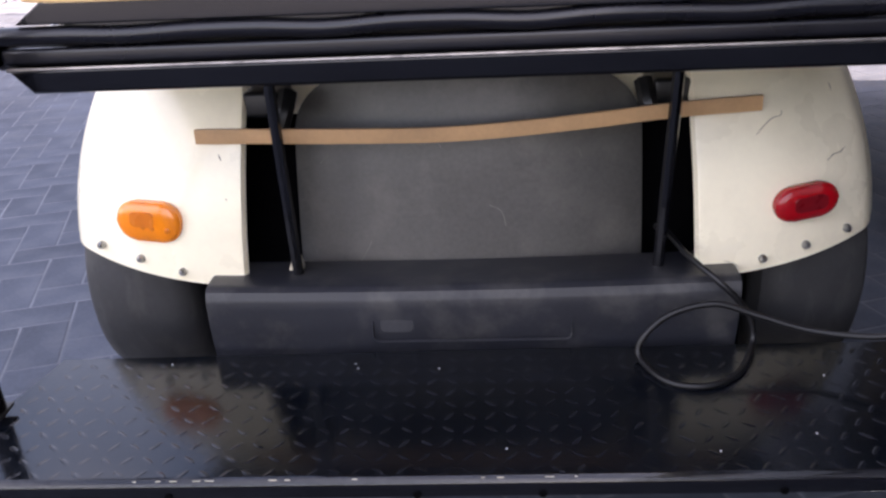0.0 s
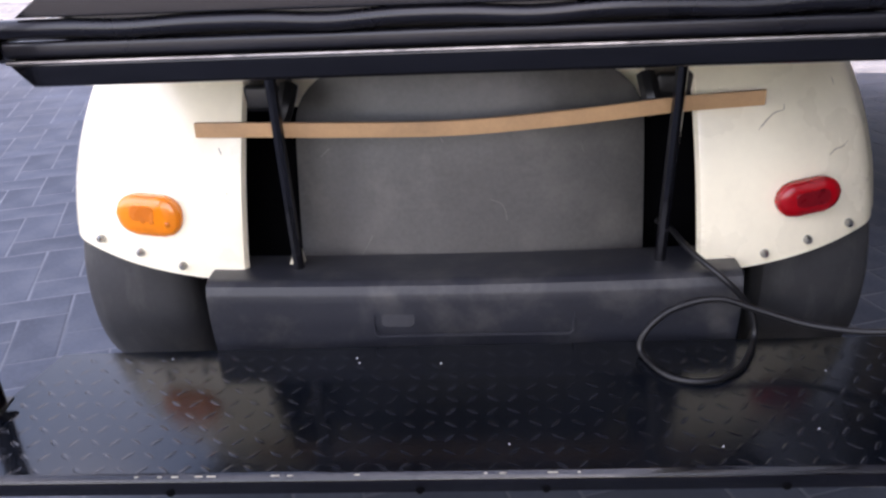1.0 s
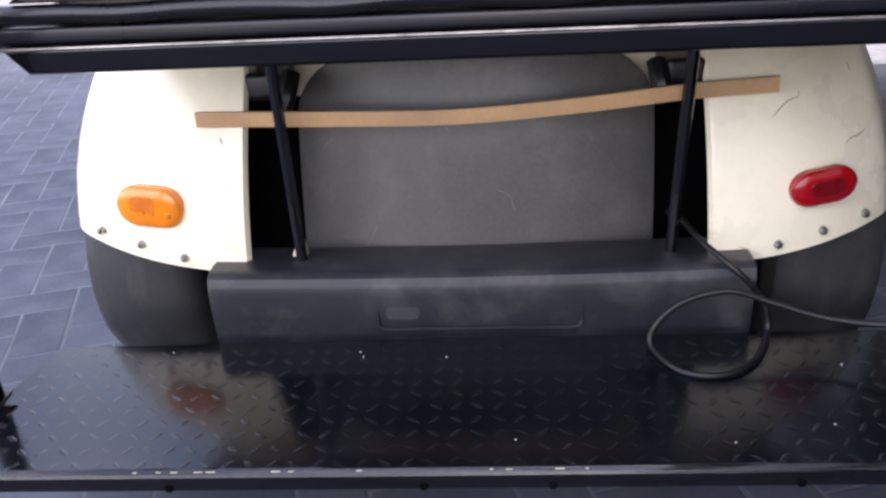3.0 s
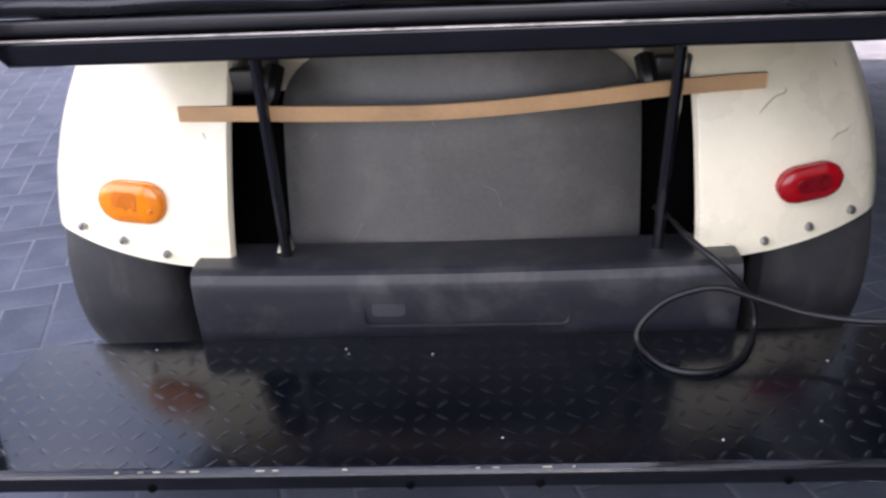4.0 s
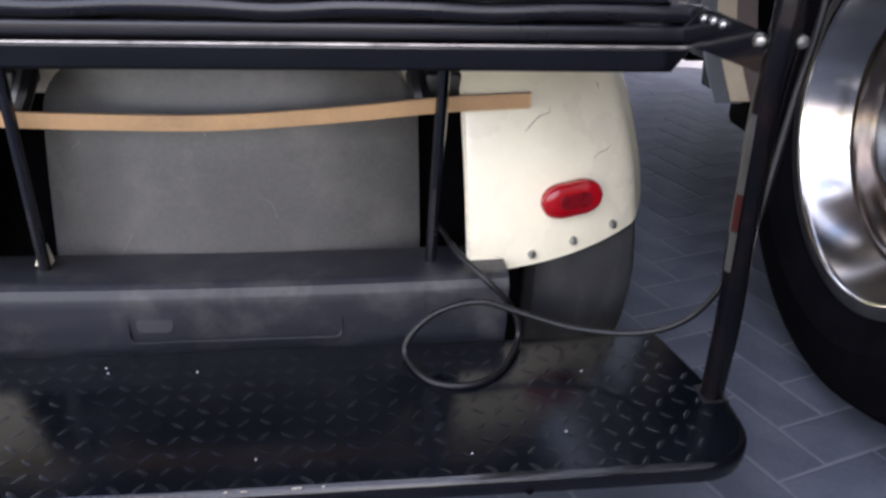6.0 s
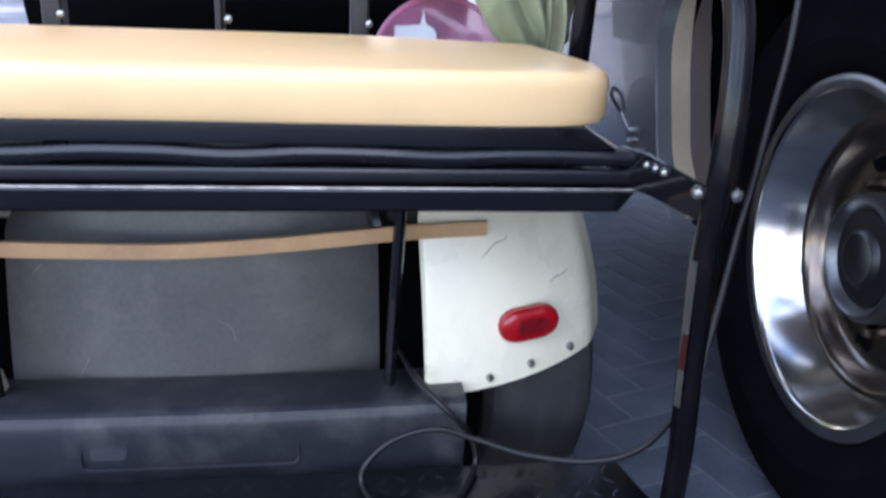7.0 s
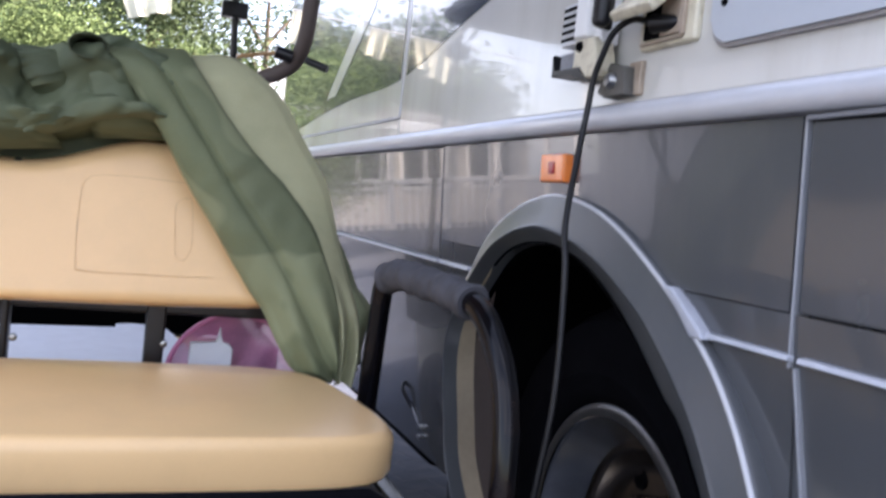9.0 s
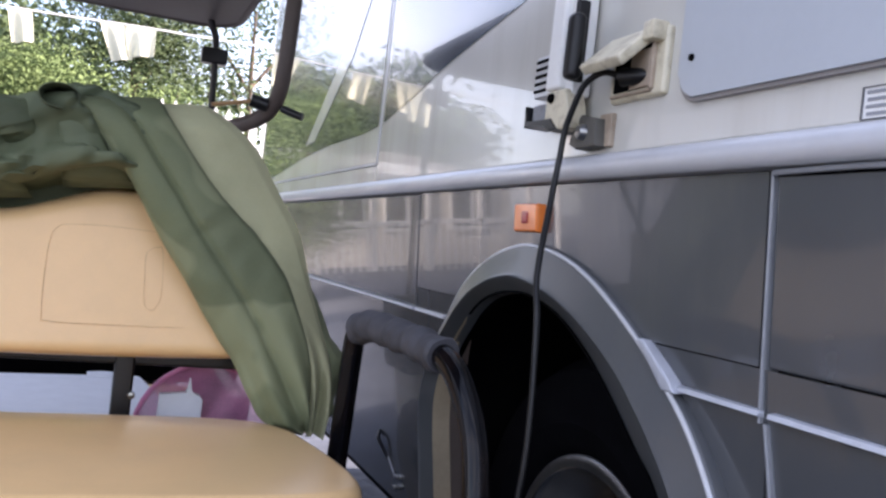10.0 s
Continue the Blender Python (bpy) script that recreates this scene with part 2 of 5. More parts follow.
def part(name, bm, mat, parent=None, label="", smooth=True):
    """Links a bmesh as one mesh object under a thing or a part."""
    if name in LEANING:  # the motorhome's side draws in under its belt
        for v in bm.verts:
            v.co.x += 0.07 * max(0, min(1.279 - v.co.z, 0.25))
    me = bpy.data.meshes.new(name)
    bmesh.ops.recalc_face_normals(bm, faces=bm.faces)
    areas = [f.calc_area() for f in bm.faces]
    split = weighted_normals(bm) if smooth and len(areas) < 900 and max(areas) > 50 * min(areas) else None
    bm.to_mesh(me)
    bm.free()
    me.materials.append(M[mat])
    if smooth:
        me.polygons.foreach_set("use_smooth", [True] * len(me.polygons))
        me.set_sharp_from_angle(angle=radians(38))
        if split:
            me.normals_split_custom_set(split)
    ob = new(name, me)
    if parent:
        ob.parent = parent
    if label:
        ob["label"] = label
    return ob


def thing(name, label, category, group="", at=(0, 0, 0), kind=""):
    ob = new(name)
    ob.location = at
    ob.empty_display_size = 0.05
    return tagged(ob, label, category, group, kind)


def add_box(bm, x0, x1, y0, y1, z0, z1, bevel=0.0, segs=2):
    vs = bmesh.ops.create_cube(bm, size=1.0)["verts"]
    for v in vs:
        v.co = Vector(((x0 + x1) / 2 + v.co.x * (x1 - x0), (y0 + y1) / 2 + v.co.y * (y1 - y0), (z0 + z1) / 2 + v.co.z * (z1 - z0)))
    if bevel:
        es = list({e for v in vs for e in v.link_edges})
        bmesh.ops.bevel(bm, geom=es, offset=bevel, segments=segs, profile=0.5, affect='EDGES')
    return bm


def box(x0, x1, y0, y1, z0, z1, bevel=0.004, segs=2):
    return add_box(bmesh.new(), x0, x1, y0, y1, z0, z1, bevel, segs)


def spline(pts, step=8):
    """A smooth line through the points."""
    p = [Vector(q) for q in pts]
    p = [2 * p[0] - p[1]] + p + [2 * p[-1] - p[-2]]
    out = []
    for i in range(1, len(p) - 2):
        for k in range(step):
            t = k / step
            a, b, c, d = p[i - 1], p[i], p[i + 1], p[i + 2]
            out.append(0.5 * (2 * b + (c - a) * t + (2 * a - 5 * b + 4 * c - d) * t * t + (3 * b - a - 3 * c + d) * t ** 3))
    out.append(p[-2])
    return out


def add_tube(bm, pts, r, segs=10, step=8, flat=1.0, closed=False):
    line = spline(pts, step) if step > 1 else [Vector(q) for q in pts]
    rings, up = [], Vector((0, 0, 1))
    n = len(line)
    side = None
    for i, p in enumerate(line):
        d = (line[min(i + 1, n - 1)] - line[max(i - 1, 0)]).normalized()
        if side is None:
            ref = up if abs(d.z) < 0.9 else Vector((1, 0, 0))
            side = d.cross(ref).normalized()
        else:
            side = (side - d * side.dot(d)).normalized()
        other = d.cross(side)
        rad = r(i / (n - 1)) if callable(r) else r
        rings.append([bm.verts.new(p + side * math.cos(a) * rad + other * math.sin(a) * rad * flat) for a in [2 * math.pi * k / segs for k in range(segs)]])
    for a, b in zip(rings, rings[1:]):
        for k in range(segs):
            bm.faces.new((a[k], a[(k + 1) % segs], b[(k + 1) % segs], b[k]))
    bm.faces.new(rings[0][::-1])
    bm.faces.new(rings[-1])
    return bm


def tube(pts, r, segs=10, step=8, flat=1.0):
    return add_tube(bmesh.new(), pts, r, segs, step, flat)


def lathe(profile, segs=48, axis="x", close=False):
    """Turns (radius, along) pairs round an axis."""
    bm = bmesh.new()
    rings = []
    for r, h in profile:
        ring = []
        for k in range(segs):
            a = 2 * math.pi * k / segs
            c, s = r * math.cos(a), r * math.sin(a)
            ring.append(bm.verts.new({"x": (h, c, s), "y": (c, h, s), "z": (c, s, h)}[axis]))
        rings.append(ring)
    pairs = list(zip(rings, rings[1:])) + ([(rings[-1], rings[0])] if close else [])
    for a, b in pairs:
        for k in range(segs):
            bm.faces.new((a[k], a[(k + 1) % segs], b[(k + 1) % segs], b[k]))
    return bm


def sheet(func, nu, nv, thick=0.0):
    """A grid of func(u, v), given thickness along its normals."""
    bm = bmesh.new()
    g = [[bm.verts.new(func(i / nu, j / nv)) for j in range(nv + 1)] for i in range(nu + 1)]
    for i in range(nu):
        for j in range(nv):
            bm.faces.new((g[i][j], g[i + 1][j], g[i + 1][j + 1], g[i][j + 1]))
    if thick:
        bmesh.ops.recalc_face_normals(bm, faces=bm.faces)
        bmesh.ops.solidify(bm, geom=list(bm.faces), thickness=thick)
    return bm


def prism(outline, lo, hi, axis="z", bevel=0.0, segs=2):
    """An outline of pairs, extruded along an axis."""
    bm = bmesh.new()
    put = {"z": lambda a, b, h: (a, b, h), "y": lambda a, b, h: (a, h, b), "x": lambda a, b, h: (h, a, b)}[axis]
    low = [bm.verts.new(put(a, b, lo)) for a, b in outline]
    top = [bm.verts.new(put(a, b, hi)) for a, b in outline]
    n = len(outline)
    for k in range(n):
        bm.faces.new((low[k], low[(k + 1) % n], top[(k + 1) % n], top[k]))
    ends = [bm.faces.new(low[::-1]), bm.faces.new(top)]
    if bevel:
        es = list({e for f in ends for e in f.edges})
        bmesh.ops.bevel(bm, geom=es, offset=bevel, segments=segs, profile=0.5, affect='EDGES')
    return bm


def rounded(x0, x1, y0, y1, r, n=6):
    """A rounded rectangle's outline; r is one radius or four, from the low corner counter-clockwise."""
    rs = r if isinstance(r, (tuple, list)) else (r,) * 4
    out = []
    for (cx, cy, a0), q in zip(((x0, y0, 180), (x1, y0, 270), (x1, y1, 0), (x0, y1, 90)), rs):
        px, py = cx + (q if cx == x0 else -q), cy + (q if cy == y0 else -q)
        for k in range(n + 1):
            a = radians(a0 + 90 * k / n)
            out.append((px + q * math.cos(a), py + q * math.sin(a)))
    return out


def mirror(bm):
    for v in bm.verts:
        v.co.x = -v.co.x
    bmesh.ops.reverse_faces(bm, faces=bm.faces)
    return bm


def moved(bm, m):
    bmesh.ops.transform(bm, matrix=m, verts=bm.verts)
    return bm


def smoothstep(a, b, x):
    t = min(1, max(0, (x - a) / (b - a)))
    return t * t * (3 - 2 * t)

# ================= golf cart =================
cart = thing("golf_cart", "cream golf cart with tan rear-facing seat and black tread footplate", "golf cart")


def fender_bottom(x):
    """Height of the lower rim across the fender."""
    return 0.374 + 0.27 * max(0, x - 0.36) ** 1.35


def fender_face(x):
    """How far the face curves forward across its width."""
    return 0.070 * (max(0, x - 0.330) / 0.265) ** 2.6


def fender_point(u, v):
    """u: from the inner edge round the outer corner and forward; v: from the lower rim up."""
    if u < 0.08:
        k = u / 0.08
        x, y = 0.333 + 0.005 * math.sin(k * math.pi / 2), 0.010 * (1 - k) ** 2
    elif u < 0.62:
        k = (u - 0.08) / 0.54
        x = 0.338 + 0.257 * k
        y = fender_face(x)
    else:
        k = (u - 0.62) / 0.38
        a = min(1, k / 0.5)
        x = 0.595 * (1 - a) ** 2 + 0.629 * 2 * a * (1 - a) + 0.636 * a * a
        y = 0.070 * (1 - a) ** 2 + 0.0935 * 2 * a * (1 - a) + 0.165 * a * a + max(0, k - 0.5) * 0.75
        x += 0.06 * max(0, k - 0.3)
    zb = fender_bottom(x)
    z = zb + (0.735 - zb) * v
    lean = max(0, z - 0.39)
    outer = smoothstep(0.36, 0.60, x)
    x -= (0.10 * lean + 0.72 * max(0, z - 0.45) ** 2) * outer + 0.055 * lean * (1 - outer)
    y += 0.9 * lean ** 2
    return x, y, z


def build_fender(side):
    bm = sheet(fender_point, 60, 24, 0.005)
    if side < 0:
        for v in mirror(bm).verts:
            v.co.x = -0.333 + (v.co.x + 0.333) * 1.06
    ob = part("rear_fender", bm, "cream", cart, "glossy cream fender panel with scuffs")
    for bx, bz in ((0.429, 0.399), (0.494, 0.413), (0.562, 0.426)) if side > 0 else ((0.433, 0.397), (0.501, 0.4145), (0.573, 0.427)):
        by = fender_face(bx if side > 0 else 0.333 + (bx - 0.333) / 1.06)
        b = lathe([(0.0001, -0.0065), (0.0035, -0.006), (0.0055, -0.003), (0.0062, 0.0), (0.0062, 0.004)], 14, "y")
        part("bolt", moved(b, pose(side * bx, by - 0.003, bz)), "steel", ob)
    # lamp: rubber base and domed lens
    tilt = -side * 9 if side > 0 else 4
    lamp_m = pose(0.484 if side > 0 else -0.474, 0.015, 0.4815 if side > 0 else 0.476, 0, tilt, -side * -7)
    if side > 0:
        lamp_m = lamp_m @ Matrix.Diagonal((0.90, 1, 0.82, 1))
    base = prism(rounded(-0.051, 0.051, -0.031, 0.031, 0.029), -0.006, 0.006, "y", 0.002)
    lamp = part("tail_lamp", moved(base, lamp_m), "red" if side > 0 else "amber", ob, "oval red tail lamp" if side > 0 else "oval amber marker lamp")
    dome = bmesh.new()
    rows = 9
    rings = []
    for i in range(rows):
        q = i / (rows - 1)
        ins = 0.024 * (1 - math.cos(q * math.pi / 2)) * 0.95
        rings.append([dome.verts.new((px, -0.006 - 0.0075 * math.sin(q * math.pi / 2), pz)) for px, pz in
                      rounded(-0.049 + ins, 0.049 - ins, -0.0295 + ins, 0.0295 - ins, 0.0285 - ins)])
    n = len(rings[0])
    for a, b in zip(rings, rings[1:]):
        for k in range(n):
            dome.faces.new((a[k], a[(k + 1) % n], b[(k + 1) % n], b[k]))
    dome.faces.new(rings[-1])
    for lx in (() if side > 0 else (-0.006, 0.008, 0.032)):
        part("reflector", moved(lathe([(0.0001, -0.0147), (0.0030, -0.0144), (0.0045, -0.0130)], 10, "y"), lamp_m @ pose(lx, 0, -0.006 - 0.08 * lx)), "red" if side > 0 else "amber_dark", lamp)
    part("lens", moved(dome, lamp_m), "red" if side > 0 else "amber", lamp)
    if side < 0:
        part("lamp_core", moved(prism(rounded(-0.026, 0.012, -0.006, 0.018, 0.007), -0.0142, -0.010, "y", 0.001), lamp_m), "amber_dark", lamp)
    else:
        part("lamp_core", moved(prism(rounded(-0.024, 0.030, -0.013, 0.014, 0.009), -0.0140, -0.010, "y", 0.001), lamp_m), "red_dark", lamp)
    return ob


right_fender = build_fender(1)
left_fender = build_fender(-1)


def on_fender(x, z):
    """The point of the fender's outer skin at a given height and width."""
    lean = max(0, z - 0.39)
    outer = smoothstep(0.36, 0.60, x)
    base = x + (0.10 * lean + 0.72 * max(0, z - 0.45) ** 2) * outer + 0.055 * lean * (1 - outer)
    return fender_face(base) + 0.9 * lean ** 2


for side, owner, marks in ((1, right_fender, (((0.412, 0.575), (0.416, 0.579), (0.425, 0.588), (0.436, 0.596), (0.449, 0.599), (0.450, 0.606)), ((0.523, 0.529), (0.534, 0.536), (0.545, 0.537), (0.556, 0.543)), ((0.530, 0.632), (0.533, 0.626), (0.534, 0.620)), ((0.372, 0.398), (0.380, 0.396), (0.385, 0.390)))),
                           (-1, left_fender, (((0.361, 0.572), (0.357, 0.562)), ((0.354, 0.509), (0.352, 0.505)), ((0.522, 0.652), (0.518, 0.642)), ((0.545, 0.600), (0.541, 0.594), (0.543, 0.588))))):
    for mk in marks:
        part("scratch", tube([(side * x, on_fender(x, z) - 0.0002, z) for x, z in mk], lambda q: 0.0003 + 0.0007 * math.sin(math.pi * q), 6, 6, 0.5), "scuff", owner)

# dark middle panel between the fenders, with rounded upper corners
def panel_point(u, v):
    z = 0.345 + 0.375 * v
    half = 0.264 + 0.010 * (1 - v)
    if z > 0.575:
        t = min(1, (z - 0.575) / 0.10)
        half -= 0.13 * (1 - math.sqrt(max(0, 1 - t * t)))
    x = (2 * u - 1) * half
    y = 0.060 + 0.05 * (abs(x) / 0.27) ** 2.5 + 0.05 * v * v + 0.004 * math.sin(9 * x) * math.sin(8 * z)
    return x, y, z


part("back_panel", sheet(panel_point, 40, 30, 0.006), "liner", cart, "scuffed dark grey plastic panel")
for pts in (((-0.171, 0.378), (-0.160, 0.396), (-0.152, 0.411)), ((-0.228, 0.531), (-0.214, 0.544)), ((0.033, 0.470), (0.050, 0.462), (0.056, 0.448), (0.058, 0.437)), ((0.169, 0.550), (0.173, 0.537)), ((-0.04, 0.565), (-0.036, 0.558))):
    part("scratch", tube([(x, 0.060 + 0.05 * (abs(x) / 0.27) ** 2.5 + 0.05 * ((z - 0.345) / 0.375) ** 2 + 0.004 * math.sin(9 * x) * math.sin(8 * z) - 0.0002, z) for x, z in pts], 0.0006, 5, 5), "scuff_pale", cart)
# cart underbody behind the gaps, its shade painted in as near-black
part("body_wall", box(-0.34, 0.34, 0.150, 0.165, 0.60, 0.74, 0.004), "cream", cart)
part("underbody", box(-0.40, 0.40, 0.175, 1.9, 0.20, 0.66, 0.02), "void", cart, "body and chassis under the seat, shade painted near-black")
for s in (1, -1):
    part("bracket", box(min(s * 0.270, s * 0.325), max(s * 0.270, s * 0.325), 0.06, 0.16, 0.615, 0.655, 0.008), "satin", cart)
    part("hinge_lug", tube([(s * 0.258, 0.075, 0.650), (s * 0.262, 0.055, 0.625), (s * 0.272, 0.050, 0.600)], 0.014, 8, 5), "satin", cart)

part("foot_wedge", prism([(-0.272, 0.392), (-0.250, 0.392), (-0.256, 0.418), (-0.262, 0.420)], 0.01, 0.03, "y", 0.002), "cream_plastic", cart)

# bumper with a raised centre plate
def bumper_point(u, v):
    x = -0.384 + 0.770 * u
    prof = [(0.06, 0.398), (-0.015, 0.402), (-0.040, 0.4005), (-0.049, 0.395), (-0.054, 0.380), (-0.052, 0.340), (-0.046, 0.300), (-0.040, 0.275), (-0.02, 0.262), (0.05, 0.262)]
    k = v * (len(prof) - 1)
    i = min(int(k), len(prof) - 2)
    f = k - i
    y, z = prof[i][0] * (1 - f) + prof[i + 1][0] * f, prof[i][1] * (1 - f) + prof[i + 1][1] * f
    z -= 0.010 - 0.003 * u + 0.005 * (1 - (2 * u - 1) ** 2)
    return x, y, z


bm = sheet(bumper_point, 30, 27)
bmesh.ops.holes_fill(bm, edges=[e for e in bm.edges if e.is_boundary and abs(e.verts[0].co.x) > 0.379 and abs(e.verts[1].co.x) > 0.379], sides=0)
for f in [f for f in bm.faces if len(f.verts) > 6]:
    bmesh.ops.triangulate(bm, faces=[f])
bumper = part("rear_bumper", bm, "bumper", cart, "scuffed black plastic bumper")
ring = rounded(-0.145, 0.145, -0.025, 0.025, 0.010)
plate_at = pose(0.005, -0.0515, 0.328, -5)
part("raised_frame", moved(tube([(x, 0, z) for x, z in ring + ring[:1]], 0.0022, 6, 1, 0.7), plate_at), "bumper", bumper)
part("raised_mark", moved(prism(rounded(-0.134, -0.086, -0.010, 0.012, 0.006), -0.0018, 0.004, "y", 0.001), plate_at), "bumper", bumper)

# struts beside the panel
for top, foot in (((-0.262, -0.016, 0.690), (-0.257, 0.008, 0.385)), ((0.289, -0.016, 0.690), (0.280, 0.008, 0.385))):
    part("strut", tube([top, foot], 0.0085, 8, 1), "blackpaint", cart)

# wheels
def build_wheel(x0, x1, y, z, r):
    s = 1 if x1 > 0 else -1
    hub = part("wheel", moved(lathe([(0.02, -0.04), (0.10, -0.045), (0.112, -0.06), (0.118, -0.07), (0.118, 0.07), (0.05, 0.06)], 24), pose((x0 + x1) / 2, y, z)), "satin", cart)
    w = abs(x1 - x0) / 2
    prof = [(0.118, -w * 0.75), (0.14, -w * 0.92), (0.18, -w), (r - 0.030, -w * 0.97), (r - 0.012, -w * 0.86), (r - 0.002, -w * 0.6), (r + 0.001, 0), (r - 0.002, w * 0.6),
            (r - 0.012, w * 0.86), (r - 0.030, w * 0.97), (0.18, w), (0.14, w * 0.92), (0.118, w * 0.75)]
    tyre = part("tyre", moved(lathe(prof, 56), pose((x0 + x1) / 2, y, z)), "rubber", hub, "worn grey-black rubber tyre")
    return hub


# added near-black sheets hide the inner sidewalls and stand for their shade
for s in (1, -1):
    part("wheel_shade_sheet", box(min(s * 0.415, s * 0.436), max(s * 0.415, s * 0.436), 0.100, 0.62, 0.18, 0.70, 0.004), "void", cart)
build_wheel(0.442, 0.622, 0.288, GZ + 0.229, 0.226)
build_wheel(-0.446, -0.636, 0.288, GZ + 0.229, 0.226)
build_wheel(0.34, 0.50, 1.72, GZ + 0.225, 0.222)
build_wheel(-0.34, -0.50, 1.72, GZ + 0.225, 0.222)

# ---- folding footplate of tread plate
PZ = 0.272
plate_half = [(0.0, -0.351), (0.566, -0.351)] + [(0.566 + 0.074 * math.sin(radians(a)), -0.277 - 0.074 * math.cos(radians(a))) for a in range(15, 91, 15)] + \
    [(0.638, -0.228), (0.602, -0.079), (0.0, -0.079)]
outline = plate_half + [(-x, y) for x, y in plate_half[-2:0:-1]]
foot = part("footplate", prism(outline, PZ - 0.004, PZ, "z", 0.0012), "plate", cart, "glossy black diamond tread footplate")
foot.matrix_basis = Matrix.Translation((0, -0.351, 0.2845)) @ Matrix.Rotation(radians(-0.55), 4, 'Y') @ Matrix.Rotation(radians(3.4), 4, 'X') @ Matrix.Translation((0, 0.351, -PZ))
edge = [(0.639, -0.22)] + [(0.566 + 0.074 * math.sin(radians(a)), -0.277 - 0.074 * math.cos(radians(a))) for a in range(90, -1, -10)]
edge = edge + [(-x, y) for x, y in edge[::-1]]
bm = bmesh.new()
prof = ((0.004, 0.003), (-0.003, 0.001), (-0.0065, -0.005), (-0.0065, -0.020), (-0.002, -0.025), (0.006, -0.025))
cols = []
for i, (x, y) in enumerate(edge):
    a, b = edge[max(0, i - 1)], edge[min(len(edge) - 1, i + 1)]
    t = Vector((b[0] - a[0], b[1] - a[1])).normalized()
    nrm = Vector((t.y, -t.x))
    cols.append([bm.verts.new((x + nrm.x * d, y + nrm.y * d, PZ + h)) for d, h in prof])
for a, b in zip(cols, cols[1:]):
    for k in range(len(prof) - 1):
        bm.faces.new((a[k], b[k], b[k + 1], a[k + 1]))
bmesh.ops.solidify(bm, geom=list(bm.faces), thickness=0.002)
part("edge_rail", bm, "edge_black", foot, "black rolled steel edge")
for bx in (-0.055, 0.09, -0.35, 0.36):
    part("hole_plug", moved(lathe([(0.0001, -0.002), (0.0045, -0.002), (0.0055, 0.0)], 12, "y"), pose(bx, -0.358, PZ - 0.017)), "void", foot)
# raised lozenges in two crossing directions
bm = bmesh.new()
rnd = random.Random(4)
pitch = 0.0262
for i in range(-26, 27):
    for j in range(0, 13):
        x = i * pitch + 0.004
        y = -0.338 + j * pitch
        lim = 0.632 - max(0, (y + 0.228)) * 0.25 if y > -0.2 else 0.632 - max(0, -0.27 - y) * 0.9
        if abs(x) > lim - 0.012 or y > -0.086:
            continue
        ang = radians(45 if (i + j) % 2 else -45) + radians(8)
        ln, wd, hh = 0.0116, 0.0034, 0.00028
        c, s = math.cos(ang), math.sin(ang)
        ring = [(ln, 0), (ln * 0.45, wd), (-ln * 0.45, wd), (-ln, 0), (-ln * 0.45, -wd), (ln * 0.45, -wd)]
        low = [bm.verts.new((x + a * c - b * s, y + a * s + b * c, PZ - 0.0002)) for a, b in ring]
        mid = [bm.verts.new((x + a * 0.86 * c - b * 0.72 * s, y + a * 0.86 * s + b * 0.72 * c, PZ + hh * 0.62)) for a, b in ring]
        top = [bm.verts.new((x + a * 0.60 * c - b * 0.36 * s, y + a * 0.60 * s + b * 0.36 * c, PZ + hh)) for a, b in ring]
        for p, q in ((low, mid), (mid, top)):
            for k in range(6):
                bm.faces.new((p[k], p[(k + 1) % 6], q[(k + 1) % 6], q[k]))
        bm.faces.new(top)
tread = part("tread_pattern", bm, "tread", foot)
tread["kind"] = "stuff"
rc = random.Random(8)
for k in range(13):
    x = rc.uniform(-0.40, 0.02) if k < 10 else rc.uniform(0.02, 0.3)
    ln = rc.uniform(0.002, 0.011)
    part("paint_chip", box(x, x + ln, -0.3528, -0.3518, PZ + 0.0014, PZ + 0.0021, 0.0), "cream_plastic", foot, smooth=False)
for x, y in ((-0.040, -0.125), (-0.155, -0.12), (-0.16, -0.108), (0.05, -0.30), (0.42, -0.28), (0.47, -0.16), (-0.43, -0.10), (0.30, -0.31)):
    part("paint_speck", moved(lathe([(0.0001, 0.0010), (0.0007, 0.0009), (0.0010, 0.0)], 8, "z"), pose(x, y, PZ)), "white", foot)
# hinge arms under the plate
for s in (1, -1):
    part("hinge_arm", box(min(s * 0.30, s * 0.34), max(s * 0.30, s * 0.34), -0.30, -0.10, PZ - 0.045, PZ - 0.006, 0.004), "satin", foot)

# ---- seat frame: pan, two bars, front channel
pan = part("seat_pan", prism(rounded(-0.465, 0.465, -0.178, 0.30, (0.03, 0.03, 0.06, 0.06)), 0.770, 0.806, "z", 0.003), "blackpaint", cart, "black painted steel seat pan")
part("pan_face", prism([(-0.500, 0.790), (-0.465, 0.815), (0.475, 0.813), (0.515, 0.787)], -0.190, -0.178, "y", 0.002), "blackpaint", pan)
rail_pts = [(-0.530 + 1.08 * k / 14, -0.1805, 0.7765 + 0.0026 * math.sin(2.1 * k + 0.6) * (0.3 + 0.7 * math.sin(math.pi * k / 14))) for k in range(15)]
part("upper_rail", tube(rail_pts, 0.0108, 14, 5), "rail", pan, "slightly wavy black rail")
part("lower_rail", box(-0.530, 0.552, -0.182, -0.150, 0.7425, 0.7630, 0.006, 3), "rail", pan)
bm = prism([(-0.525, 0.7405), (-0.501, 0.7085), (0.530, 0.7085), (0.548, 0.7405)], -0.187, -0.080, "y", 0.006, 3)
for v in bm.verts:
    if v.co.y < -0.150:
        v.co.y += 0.32 * max(0, 0.735 - v.co.z)
